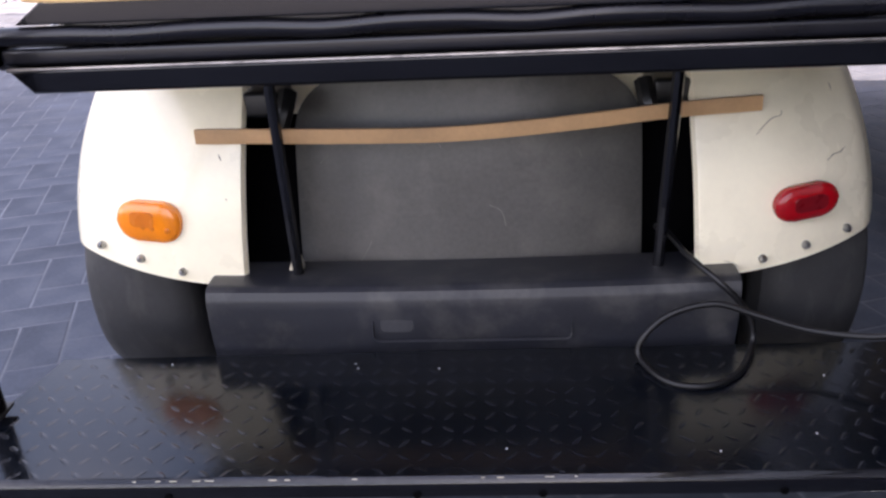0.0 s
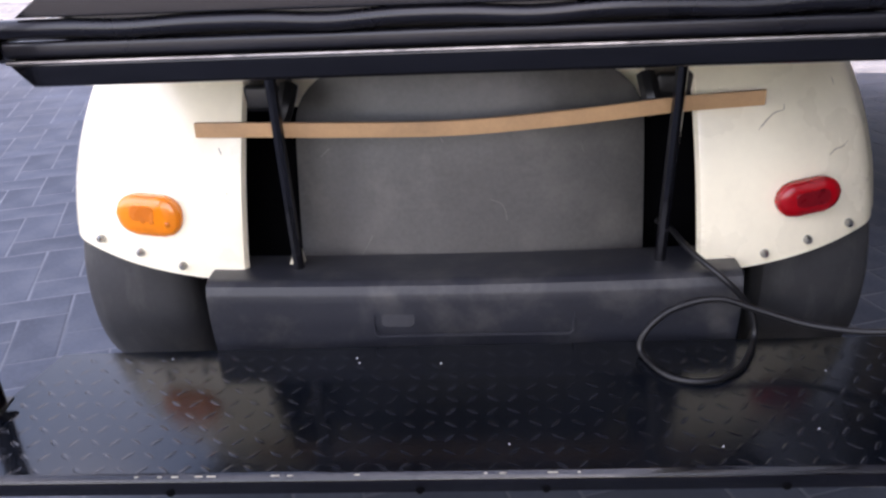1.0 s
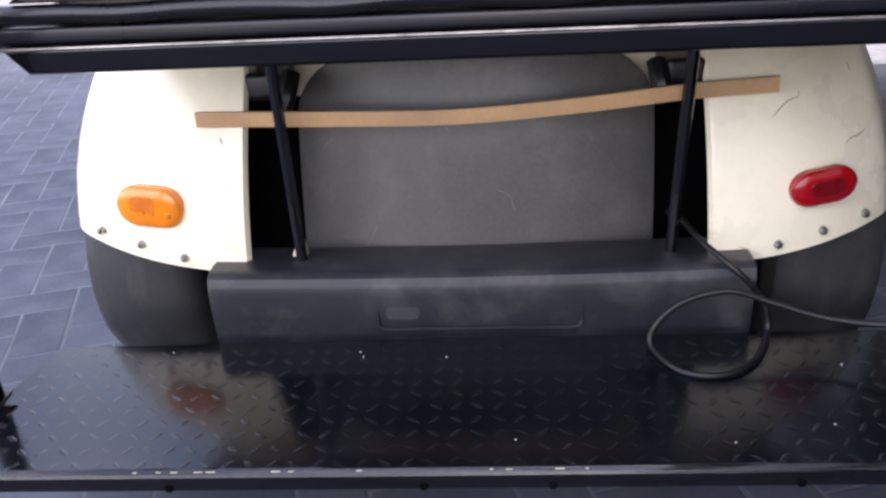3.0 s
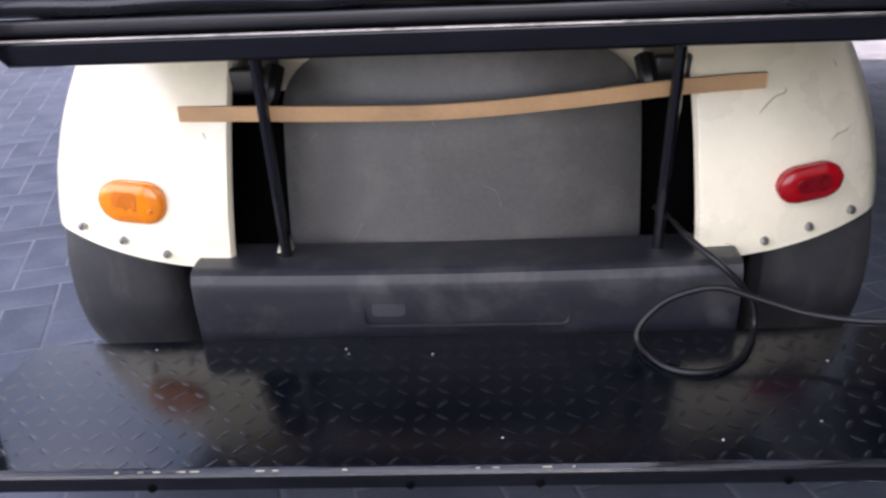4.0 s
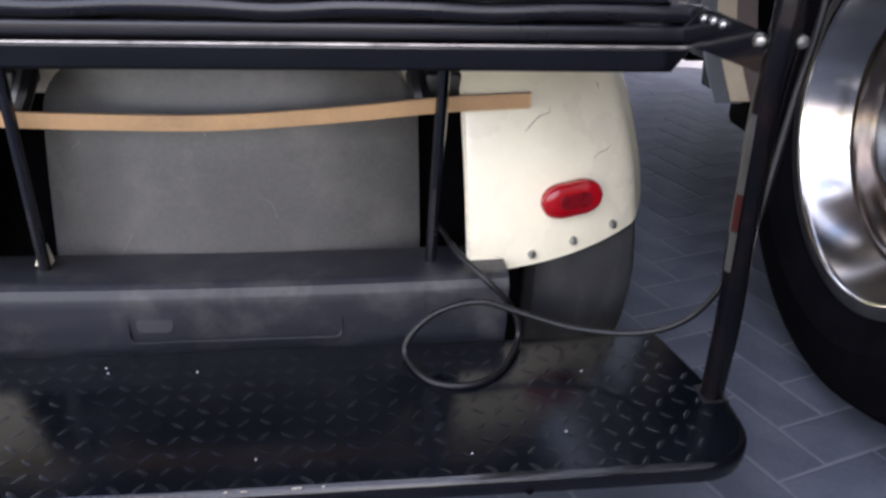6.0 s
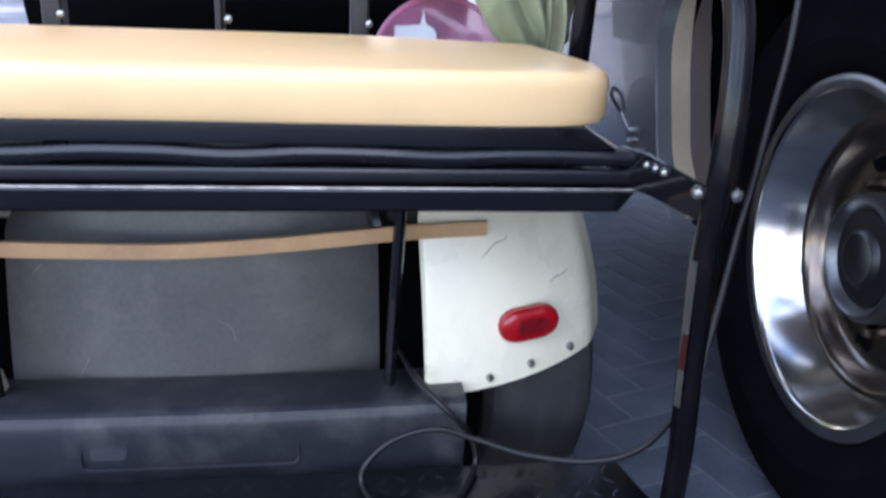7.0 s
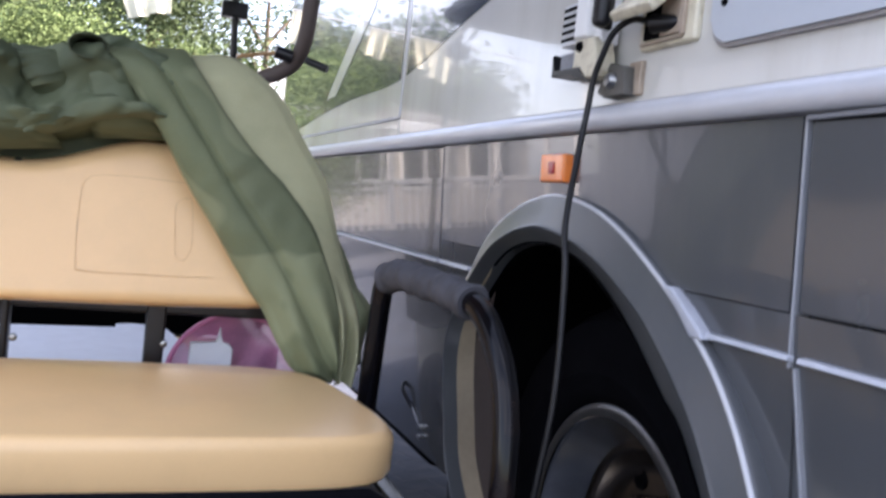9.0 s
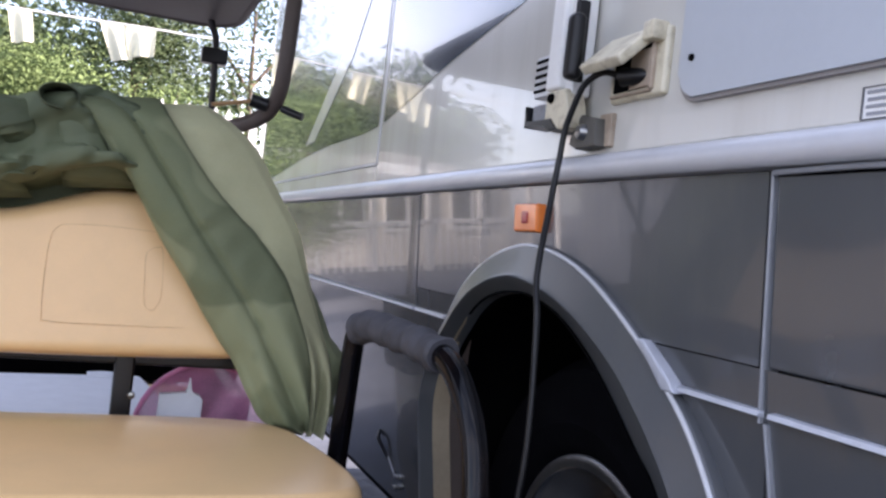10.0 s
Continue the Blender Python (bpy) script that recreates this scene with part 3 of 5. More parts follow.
part("front_channel", bm, "blackpaint", pan, "black steel channel with slanted ends")
# bright bead that paints the highlight along the channel's upper edge
part("channel_lip", tube([(-0.522, -0.1862, 0.7392), (0.0, -0.1866, 0.7394), (0.546, -0.1862, 0.7392)], 0.0024, 8, 4), "edge_glint", pan, "bright upper edge, highlight put into its colour")
part("pan_core", box(-0.518, 0.518, -0.150, 0.28, 0.715, 0.775, 0.004), "satin", pan)
for s in (1, -1):
    # gusset running out to the grab hoop, with a turned lower flange
    q = [(0.530, -0.165, 0.787), (0.548, -0.205, 0.787), (0.574, -0.315, 0.775), (0.578, -0.322, 0.738), (0.552, -0.215, 0.742), (0.536, -0.165, 0.742)]
    bm = bmesh.new()
    bm.faces.new([bm.verts.new((s * p[0], p[1], p[2])) for p in q])
    bmesh.ops.recalc_face_normals(bm, faces=bm.faces)
    bmesh.ops.solidify(bm, geom=list(bm.faces), thickness=0.005)
    part("gusset", bm, "blackpaint", pan, smooth=False)
    bm = bmesh.new()
    bm.faces.new([bm.verts.new((s * p[0], p[1], p[2])) for p in ((0.536, -0.165, 0.741), (0.552, -0.215, 0.741), (0.578, -0.322, 0.737), (0.590, -0.318, 0.737), (0.585, -0.165, 0.741))])
    bmesh.ops.solidify(bm, geom=list(bm.faces), thickness=0.004)
    part("gusset_flange", bm, "blackpaint", pan, smooth=False)
    part("side_arm", box(min(s * 0.520, s * 0.546), max(s * 0.520, s * 0.546), -0.165, 0.15, 0.735, 0.775, 0.004), "blackpaint", pan)
    for bx, by, bz, br in ((0.5435, -0.211, 0.776, 0.0052), (0.548, -0.226, 0.776, 0.0052), (0.552, -0.241, 0.775, 0.0052), (0.560, -0.312, 0.772, 0.0072)):
        part("bolt", moved(lathe([(0.0001, -0.008), (br * 0.6, -0.0075), (br * 0.95, -0.004), (br, 0.0)], 14, "y"), pose(s * bx, by, bz, 0, 0, -s * 20)), "steel", pan)

# ---- cushions
def pillow(outline_fn, z0, z1, nu=64, rings=10, crown=0.012, edge=0.026):
    """A padded slab over an outline outline_fn(angle) -> (x, y) round a centre."""
    bm = bmesh.new()
    layers = []
    ctr = outline_fn(None)
    pts = [outline_fn(2 * math.pi * k / nu) for k in range(nu)]
    def ring(shrink, z):
        res = []
        for x, y in pts:
            d = Vector((x - ctr[0], y - ctr[1]))
            q = d * max(0.0, 1 - shrink / d.length)
            res.append(bm.verts.new((ctr[0] + q.x, ctr[1] + q.y, z)))
        return res
    layers.append(ring(0.03, z0))
    layers.append(ring(0.006, z0 + 0.002))
    layers.append(ring(0.0, z0 + 0.010))
    h = z1 - crown
    for k in range(rings + 1):
        a = k / rings * math.pi / 2
        layers.append(ring(edge * (1 - math.cos(a)), h - edge + edge * math.sin(a)))
    for k in range(1, 6):
        f = k / 6
        res = []
        for x, y in pts:
            d = Vector((x - ctr[0], y - ctr[1]))
            q = d * max(0.0, 1 - edge / d.length) * (1 - f)
            res.append(bm.verts.new((ctr[0] + q.x, ctr[1] + q.y, h + crown * (1 - (1 - f) ** 2))))
        layers.append(res)
    for a, b in zip(layers, layers[1:]):
        for k in range(nu):
            bm.faces.new((a[k], a[(k + 1) % nu], b[(k + 1) % nu], b[k]))
    bm.faces.new(layers[0][::-1])
    top = bm.verts.new((ctr[0], ctr[1], z1))
    last = layers[-1]
    for k in range(nu):
        bm.faces.new((last[k], last[(k + 1) % nu], top))
    return bm


def seat_outline(a):
    if a is None:
        return 0.0, 0.025
    c, s = math.cos(a), math.sin(a)
    p = 9.0
    r = (abs(c) ** p + abs(s) ** p) ** (-1 / p)
    x, y = 0.516 * r * c, 0.230 * r * s
    x *= 1 - 0.085 * smoothstep(-0.14, 0.23, y)
    y = 0.025 + y
    return x, y


bm = pillow(seat_outline, 0.812, 0.880, 160, 8, 0.007, 0.017)
for v in bm.verts:
    if v.co.z > 0.83:
        v.co.z -= 0.014 * smoothstep(0.09, 0.25, v.co.y)
seat = part("seat_cushion", bm, "vinyl", cart, "smooth tan vinyl seat cushion")


def back_top(x):
    """Upper edge of the backrest: two humps and a dip."""
    return 1.150 + 0.052 * smoothstep(0.03, 0.22, abs(x)) - 0.25 * max(0, abs(x) - 0.30) ** 1.6


def back_point(u, v):
    x = (2 * u - 1) * 0.455
    edge_in = 1 - max(0, abs(2 * u - 1) - 0.9) / 0.1
    z0 = 0.953 - 0.012 * (1 - (2 * u - 1) ** 2) + 0.05 * max(0, abs(x) - 0.38) ** 1.0
    z1 = back_top(x)
    rim_u = 1 - (1 - min(1, (1 - abs(2 * u - 1)) / 0.06)) ** 2
    rim_v = 1 - (1 - min(1, min(v, 1 - v) / 0.10)) ** 2
    puff = 0.032 * math.sqrt(max(0, rim_u)) * math.sqrt(max(0, rim_v))
    y = 0.262 - puff + 0.06 * v
    return x, y, z0 + (z1 - z0) * v


bm = sheet(back_point, 90, 40)
geo = bmesh.ops.extrude_face_region(bm, geom=list(bm.faces))
for v in [g for g in geo["geom"] if isinstance(g, bmesh.types.BMVert)]:
    v.co.y = 0.300 + 0.06 * (v.co.z - 0.95) / 0.25
backrest = part("backrest", bm, "vinyl", cart, "tan vinyl backrest with two humps and a stitched panel")
# stitched outline of the inset panel
def seam_line(pts, name="stitched_seam"):
    part(name, tube(pts, 0.0005, 5, 6), "thread", backrest)


for sx in (1, -1):
    def on_back(x, z):
        v = (z - 0.95) / (back_top(x) - 0.95)
        return (sx * x, 0.2300 + 0.06 * v + 0.0002, z)
    seam_line([on_back(*q) for q in ((0.320, 0.997), (0.20, 0.994), (0.130, 0.994), (0.120, 1.004), (0.117, 1.066), (0.119, 1.115), (0.126, 1.130), (0.140, 1.137), (0.20, 1.141), (0.30, 1.139))])
    seam_line([on_back(*q) for q in ((0.258, 1.046), (0.256, 1.100), (0.262, 1.112), (0.272, 1.116), (0.280, 1.110), (0.284, 1.048), (0.278, 1.026), (0.270, 1.020), (0.261, 1.028), (0.258, 1.046))])

# supports in the gap under the backrest
for bx, half in ((0.245, 0.015), (-0.222, 0.015), (0.026, 0.006)):
    post = part("back_post", box(bx - half, bx + half, 0.305, 0.345, 0.78, 1.15, 0.004), "satin", cart)
    part("bolt", moved(lathe([(0.0001, -0.006), (0.005, -0.005), (0.0065, 0.0)], 12, "y"), pose(bx + 0.014, 0.303, 0.878)), "steel", post)
part("cross_bar", box(-0.45, 0.45, 0.31, 0.34, 0.925, 0.950, 0.004), "satin", cart)

# ---- grab hoops at both ends
def build_hoop(s):
    pts = [(s * 0.628, -0.222, 0.294), (s * 0.620, -0.243, 0.42), (s * 0.606, -0.264, 0.525), (s * 0.594, -0.286, 0.61), (s * 0.579, -0.312, 0.70), (s * 0.577, -0.326, 0.78), (s * 0.581, -0.318, 0.88), (s * 0.584, -0.292, 0.955),
           (s * 0.581, -0.248, 1.010), (s * 0.578, -0.200, 1.034), (s * 0.570, -0.130, 1.042), (s * 0.558, -0.03, 1.046), (s * 0.548, 0.035, 1.044), (s * 0.545, 0.062, 1.030), (s * 0.545, 0.075, 0.99), (s * 0.546, 0.090, 0.88), (s * 0.545, 0.10, 0.755)]
    hoop = part("grab_hoop", tube(pts, 0.0155, 14, 8), "hoop_black", cart, "bent black steel grab hoop")
    grip = [(s * 0.5775, -0.192, 1.036), (s * 0.570, -0.13, 1.042), (s * 0.562, -0.06, 1.045), (s * 0.553, 0.005, 1.046), (s * 0.546, 0.052, 1.036)]
    bm = tube(grip, lambda q: 0.0215 + 0.0017 * math.sin(q * 33) + 0.0007 * math.sin(q * 71), 18, 18)
    for v in bm.verts:
        v.co += Vector((1, 1, 1)) * 0.0022 * noise.noise(v.co * 55)
    part("foam_grip", bm, "foam", hoop, "wrinkled grey foam grip")
    part("foot_bracket", moved(box(-0.017, 0.017, -0.018, 0.018, -0.002, 0.003, 0.001), pose(s * 0.628, -0.222, 0.2975, 4)), "satin", hoop)
    part("bolt", moved(lathe([(0.0001, -0.006), (0.006, -0.005), (0.0075, 0.0)], 12, "y"), pose(s * 0.588, -0.337, 0.776)), "steel", hoop)
    # reflective tape on the inner face of the pole
    for z0, z1, mt, nm in ((0.50, 0.556, "tape", "grey_tape"), (0.557, 0.604, "tape_red", "red_tape"), (0.605, 0.70, "tape", "grey_tape")):
        def at(z):
            f = (z - 0.42) / (0.70 - 0.42)
            return Vector((0.620 - 0.041 * f, -0.243 - 0.069 * f, z))
        a, b = at(z0), at(z1)
        bm = bmesh.new()
        vs = []
        for p in (a, b):
            for q in (-1, 0, 1):
                ang = radians(200 + q * 18)
                vs.append(bm.verts.new((s * (p.x + 0.0163 * math.cos(ang)), p.y + 0.0163 * math.sin(ang), p.z)))
        for k in (0, 1):
            bm.faces.new((vs[k], vs[k + 1], vs[k + 4], vs[k + 3]))
        bmesh.ops.solidify(bm, geom=list(bm.faces), thickness=0.0006)
        part(nm, bm, mt, hoop)
    return hoop


build_hoop(1)
build_hoop(-1)

# ---- roof and its posts
roof = part("roof", prism(rounded(-0.505, 0.505, -0.30, 1.640, 0.13), 1.780, 1.815, "z", 0.012), "roof", cart, "dark brown-grey roof underside")
part("roof_edge", tube([(x, y, 1.789) for x, y in rounded(-0.508, 0.508, -0.303, 1.643, 0.13)] + [(-0.508, -0.17, 1.789)], 0.014, 10, 1), "roof", roof)
for s in (1, -1):
    part("front_post", tube([(s * 0.424, 1.563, 1.79), (s * 0.432, 1.565, 1.762), (s * 0.446, 1.570, 1.725), (s * 0.452, 1.575, 1.62), (s * 0.456, 1.585, 1.50), (s * 0.461, 1.64, 1.19), (s * 0.467, 1.73, 0.80)], 0.0105, 10, 8), "satin", cart)
    part("rear_post", tube([(s * 0.474, 0.44, 1.80), (s * 0.472, 0.455, 1.60), (s * 0.470, 0.47, 1.46), (s * 0.464, 0.50, 1.402), (s * 0.440, 0.54, 1.372), (s * 0.39, 0.60, 1.350), (s * 0.33, 0.66, 1.31)], 0.0148, 12, 8), "roof", cart)
part("clamp", box(0.408, 0.486, 1.555, 1.600, 1.652, 1.700, 0.006), "satin", cart, "black windscreen clamp")
knob = part("knob", tube([(0.419, 0.50, 1.402), (0.450, 0.50, 1.396)], 0.013, 10, 1), "satin", cart, "black knob on the roof post")
part("knob_lever", tube([(0.350, 0.50, 1.381), (0.423, 0.50, 1.400)], 0.004, 8, 1), "wood", knob)
part("knob_end", tube([(0.475, 0.48, 1.392), (0.512, 0.46, 1.379)], 0.0075, 10, 1), "satin", knob)

part("side_guard", box(0.435, 0.468, 0.42, 1.10, 0.68, 0.858, 0.006), "satin", cart)
# front of the cart: seat bench, dash, floor
part("front_bench", prism(rounded(-0.50, 0.50, 0.42, 1.14, 0.06), 0.66, 0.742, "z", 0.02, 3), "vinyl", cart)
part("dashboard", prism([(1.42, 0.70), (1.36, 0.84), (1.40, 0.93), (1.62, 0.95), (1.66, 0.70)], -0.60, 0.60, "x", 0.01), "void", cart, "dark plastic dashboard")
part("front_cowl", prism(rounded(-0.47, 0.47, 1.62, 2.10, 0.16), 0.35, 0.86, "z", 0.05, 3), "cream", cart)
part("floor_pan", box(-0.44, 0.44, 0.85, 1.75, 0.27, 0.31, 0.008), "void", cart)

# ================= things on the cart =================
strip = thing("wooden_strip", "bent bare pine strip wedged behind the black struts", "wood strip")
pts = [(-0.391, 0.034, 0.598), (-0.283, 0.028, 0.597), (-0.179, 0.022, 0.5955), (-0.016, 0.018, 0.595), (0.143, 0.020, 0.6045), (0.293, 0.029, 0.6165), (0.416, 0.038, 0.621)]
line = spline(pts, 8)
bm = bmesh.new()
cols = []
for p in line:
    cols.append([bm.verts.new((p.x, p.y + dy, p.z + dz)) for dy, dz in ((-0.0035, -0.0105), (-0.0045, 0), (-0.0035, 0.0105), (0.0035, 0.0105), (0.0035, -0.0105))])
for a, b in zip(cols, cols[1:]):
    for k in range(5):
        bm.faces.new((a[k], a[(k + 1) % 5], b[(k + 1) % 5], b[k]))
bm.faces.new(cols[0])
bm.faces.new(cols[-1][::-1])
part("lath", bm, "wood", strip)
for p, sgn in ((line[0], -1), (line[-1], 1)):
    part("sawn_end", box(min(p.x, p.x + sgn * 0.0012), max(p.x, p.x + sgn * 0.0012), p.y - 0.0036, p.y + 0.0034, p.z - 0.0103, p.z + 0.0103, 0.0), "thread", strip, "darker sawn end", smooth=False)

# power cable: socket on the motorhome, down past the grab hoop, a loop on the footplate, under the bumper
cable = thing("power_cable", "black rubber power cable looped on the footplate", "cable")
cable_pts = [(0.792, -0.172, 1.412), (0.782, -0.140, 1.420), (0.772, -0.113, 1.406), (0.768, -0.097, 1.377), (0.766, -0.084, 1.346), (0.764, -0.081, 1.307), (0.758, -0.084, 1.266), (0.745, -0.100, 1.218), (0.730, -0.120, 1.175),
             (0.719, -0.138, 1.133), (0.715, -0.157, 1.091), (0.713, -0.168, 1.03), (0.709, -0.180, 0.965), (0.704, -0.187, 0.90), (0.695, -0.187, 0.819), (0.688, -0.187, 0.75), (0.678, -0.190, 0.69), (0.664, -0.199, 0.60), (0.650, -0.208, 0.53), (0.630, -0.212, 0.470),
             (0.595, -0.190, 0.395), (0.541, -0.160, 0.357), (0.462, -0.130, 0.350),
             (0.394, -0.110, 0.364), (0.338, -0.100, 0.378), (0.280, -0.100, 0.364), (0.244, -0.108, 0.336), (0.236, -0.118, 0.308), (0.264, -0.173, 0.3015), (0.314, -0.185, 0.3015), (0.360, -0.157, 0.304), (0.394, -0.096, 0.312),
             (0.392, -0.086, 0.345), (0.374, -0.084, 0.374), (0.345, -0.076, 0.402), (0.312, -0.030, 0.422), (0.298, 0.030, 0.430), (0.290, 0.09, 0.42)]
part("cord", tube(cable_pts, 0.0045, 10, 8), "cable", cable)
part("plug", moved(lathe([(0.006, -0.03), (0.008, -0.026), (0.011, -0.01), (0.012, 0.012), (0.009, 0.014)], 14, "y"), pose(0.795, -0.186, 1.410, 0, 0, 25)), "cable", cable)

# green canvas thrown over the backrest, hanging down at its end
canvas = thing("canvas_cover", "crumpled green canvas cover draped over the backrest", "cover")


def lines(*rows):
    """Smooth fold lines, all with the same number of points."""
    out = []
    for row in rows:
        q = spline(row, 12)
        out.append([q[round(k * (len(q) - 1) / 80)] for k in range(81)])
    return out


E1, E2, E3, EU, EO = lines(
    [(0.098, 0.300, 1.315), (0.120, 0.235, 1.322), (0.150, 0.205, 1.300), (0.201, 0.203, 1.239), (0.232, 0.203, 1.196), (0.268, 0.206, 1.136), (0.314, 0.203, 1.071), (0.369, 0.200, 0.989), (0.394, 0.198, 0.956), (0.424, 0.186, 0.903), (0.450, 0.180, 0.867), (0.500, 0.190, 0.845)],
    [(0.160, 0.320, 1.330), (0.185, 0.245, 1.333), (0.213, 0.192, 1.300), (0.256, 0.184, 1.242), (0.300, 0.180, 1.183), (0.335, 0.178, 1.135), (0.380, 0.172, 1.077), (0.424, 0.168, 1.012), (0.463, 0.166, 0.944), (0.505, 0.172, 0.872), (0.518, 0.190, 0.852)],
    [(0.232, 0.330, 1.338), (0.248, 0.250, 1.343), (0.268, 0.200, 1.309), (0.296, 0.196, 1.273), (0.332, 0.192, 1.229), (0.373, 0.188, 1.185), (0.409, 0.184, 1.152), (0.455, 0.182, 1.101), (0.478, 0.180, 1.059), (0.510, 0.178, 0.981), (0.520, 0.180, 0.918), (0.521, 0.192, 0.856)],
    [(0.215, 0.340, 1.332), (0.232, 0.262, 1.332), (0.255, 0.218, 1.300), (0.283, 0.212, 1.262), (0.320, 0.208, 1.219), (0.360, 0.204, 1.175), (0.396, 0.200, 1.140), (0.442, 0.198, 1.091), (0.466, 0.196, 1.049), (0.497, 0.194, 0.975), (0.508, 0.198, 0.915), (0.512, 0.204, 0.850)],
    [(0.300, 0.350, 1.345), (0.318, 0.280, 1.348), (0.363, 0.240, 1.320), (0.405, 0.240, 1.284), (0.442, 0.240, 1.228), (0.484, 0.240, 1.164), (0.511, 0.240, 1.086), (0.538, 0.238, 1.014), (0.562, 0.236, 0.950), (0.568, 0.232, 0.884), (0.556, 0.215, 0.838)])


def at(row, u):
    k = u * 80
    i = min(int(k), 79)
    return row[i].lerp(row[i + 1], k - i)


def crumple(p, u, v, amount):
    return amount * (noise.noise(Vector((p.x * 11, p.y * 5, p.z * 11 + 7))) + 0.45 * noise.noise(Vector((p.x * 31, u * 20, p.z * 26))))


def band(u, v):
    """The upper layer: two flat folds meeting in a soft crease."""
    a, b, e = at(E1, u), at(E2, u), at(E3, u)
    p = a.lerp(b, v * 2) if v < 0.5 else b.lerp(e, v * 2 - 1)
    roll = 0.012 * (max(0, 1 - v / 0.07) ** 2 + max(0, (v - 0.94) / 0.06) ** 2)
    puff = 0.008 * math.sin(math.pi * min(1, v * 2)) + 0.006 * math.sin(math.pi * max(0, v * 2 - 1)) - 0.006 * math.exp(-((v - 0.5) / 0.05) ** 2)
    tight = smoothstep(1.0, 0.75, u)
    w = crumple(p, u, v, 0.006)
    tip = 0.010 * math.sin(v * 15) * smoothstep(0.62, 0.95, u)
    return p.x + 0.3 * w, p.y + roll - puff * tight + w + tip, p.z + 0.4 * w


def flap(u, v):
    """The faded layer underneath, turning away at its outer edge."""
    a, b = at(EU, u), at(EO, u)
    p = a.lerp(b, v)
    bulge = 0.008 * math.sin(math.pi * v) * smoothstep(0.0, 0.2, u)
    w = crumple(p, u, v, 0.004)
    tip = 0.016 * math.sin(v * 12 + 1) * smoothstep(0.70, 0.92, u)
    return p.x, p.y - bulge + 0.05 * max(0, v - 0.85) + w + tip, p.z + 0.3 * w


part("folded_band", sheet(band, 110, 60, 0.0018), "canvas_band", canvas, "dark green folded band")
part("faded_flap", sheet(flap, 110, 40, 0.0018), "canvas_pale", canvas, "paler faded green flap")


def curl(u, v):
    """The outer hem, doubling back behind the flap towards its foot."""
    p = at(EO, 0.58 + 0.42 * u)
    swell = math.sin(math.pi * min(1, 0.08 + 0.92 * u)) ** 0.7
    w = 0.006 * noise.noise(Vector((p.x * 20, v * 3, p.z * 24)))
    return p.x - 0.020 + (0.050 * v + 0.006 * math.sin(u * 17)) * swell + w, p.y + 0.014 - 0.022 * math.sin(math.pi * v) * swell + 0.03 * v + w, p.z - 0.008 * v + 0.5 * w


part("curled_hem", sheet(curl, 60, 24, 0.0018), "canvas_band", canvas, "darker curled hem")
part("back_fold", sheet(lambda u, v: (0.10 + 0.22 * u + 0.05 * v * u, 0.31 + 0.12 * v + 0.02 * math.sin(6 * u), 1.335 - 0.05 * v - 0.16 * v * v), 24, 16, 0.0018), "canvas", canvas)


def heap(u, v):
    """The crumpled bulk along the top of the backrest."""
    x = -0.56 + 0.82 * u
    prof = [(0.345, 1.14), (0.330, 1.21), (0.262, 1.222), (0.225, 1.215), (0.205, 1.245), (0.215, 1.290), (0.25, 1.325), (0.30, 1.338), (0.37, 1.325), (0.42, 1.27), (0.43, 1.17), (0.425, 1.10)]
    k = v * (len(prof) - 1)
    i = min(int(k), len(prof) - 2)
    f = smoothstep(0, 1, k - i) * 0.5 + (k - i) * 0.5
    y, z = prof[i][0] * (1 - f) + prof[i + 1][0] * f, prof[i][1] * (1 - f) + prof[i + 1][1] * f
    mid = math.sin(math.pi * min(1, max(0, (v - 0.1) / 0.8)))
    z += (back_top(x) - 1.19) * 0.9 * (v < 0.75) + 0.02 * mid * math.sin(7 * x + 1)
    z -= 0.03 * smoothstep(0.10, 0.24, x) * mid
    p = (x, y, z)
    ridged = abs(noise.noise(Vector((x * 9 + v * 4, v * 5, 9))))
    w = 0.055 * mid * noise.noise(Vector((x * 6, v * 4.5, 4))) + 0.105 * mid * (ridged - 0.22) + 0.022 * mid * abs(noise.noise(Vector((x * 24 - v * 9, v * 13, 1)))) + 0.006 * mid * noise.noise(Vector((x * 50, v * 36, 2)))
    low = math.exp(-((v - 0.30) / 0.10) ** 2)
    w += low * (0.030 * noise.noise(Vector((x * 14, v * 9, 12))) - 0.045 * smoothstep(0.05, 0.35, noise.noise(Vector((x * 7.5 + 3, v * 7, 21)))))
    return x + 0.4 * w, y - 0.9 * w, z + 0.35 * w


part("crumpled_bulk", sheet(heap, 170, 90, 0.0018), "canvas", canvas)


def loose_fold(left, right, y0, bulge, lean):
    """A lobe of cloth between two falling edges, rounded over and turned back at its rims."""
    e0, e1 = lines([(x, y0, z) for x, z in left], [(x, y0, z) for x, z in right])

    def surface(u, v):
        p = at(e0, u).lerp(at(e1, u), v)
        w = crumple(p, u, v, 0.007)
        rim = 0.026 * (max(0, 1 - v / 0.14) ** 2 + max(0, (v - 0.86) / 0.14) ** 2) + 0.075 * max(0, (u - 0.5) / 0.5) ** 2 + 0.04 * max(0, 1 - u / 0.12) ** 2
        return p.x + 0.3 * w, p.y - bulge * math.sin(math.pi * v) * (0.5 + 0.5 * u) + rim + lean * (1 - u) + w, p.z + 0.3 * w
    bm = sheet(surface, 40, 30)
    geo = bmesh.ops.extrude_face_region(bm, geom=list(bm.faces))
    for q in [g for g in geo["geom"] if isinstance(g, bmesh.types.BMVert)]:
        q.co.y += 0.002
    part("loose_fold", bm, "canvas", canvas)


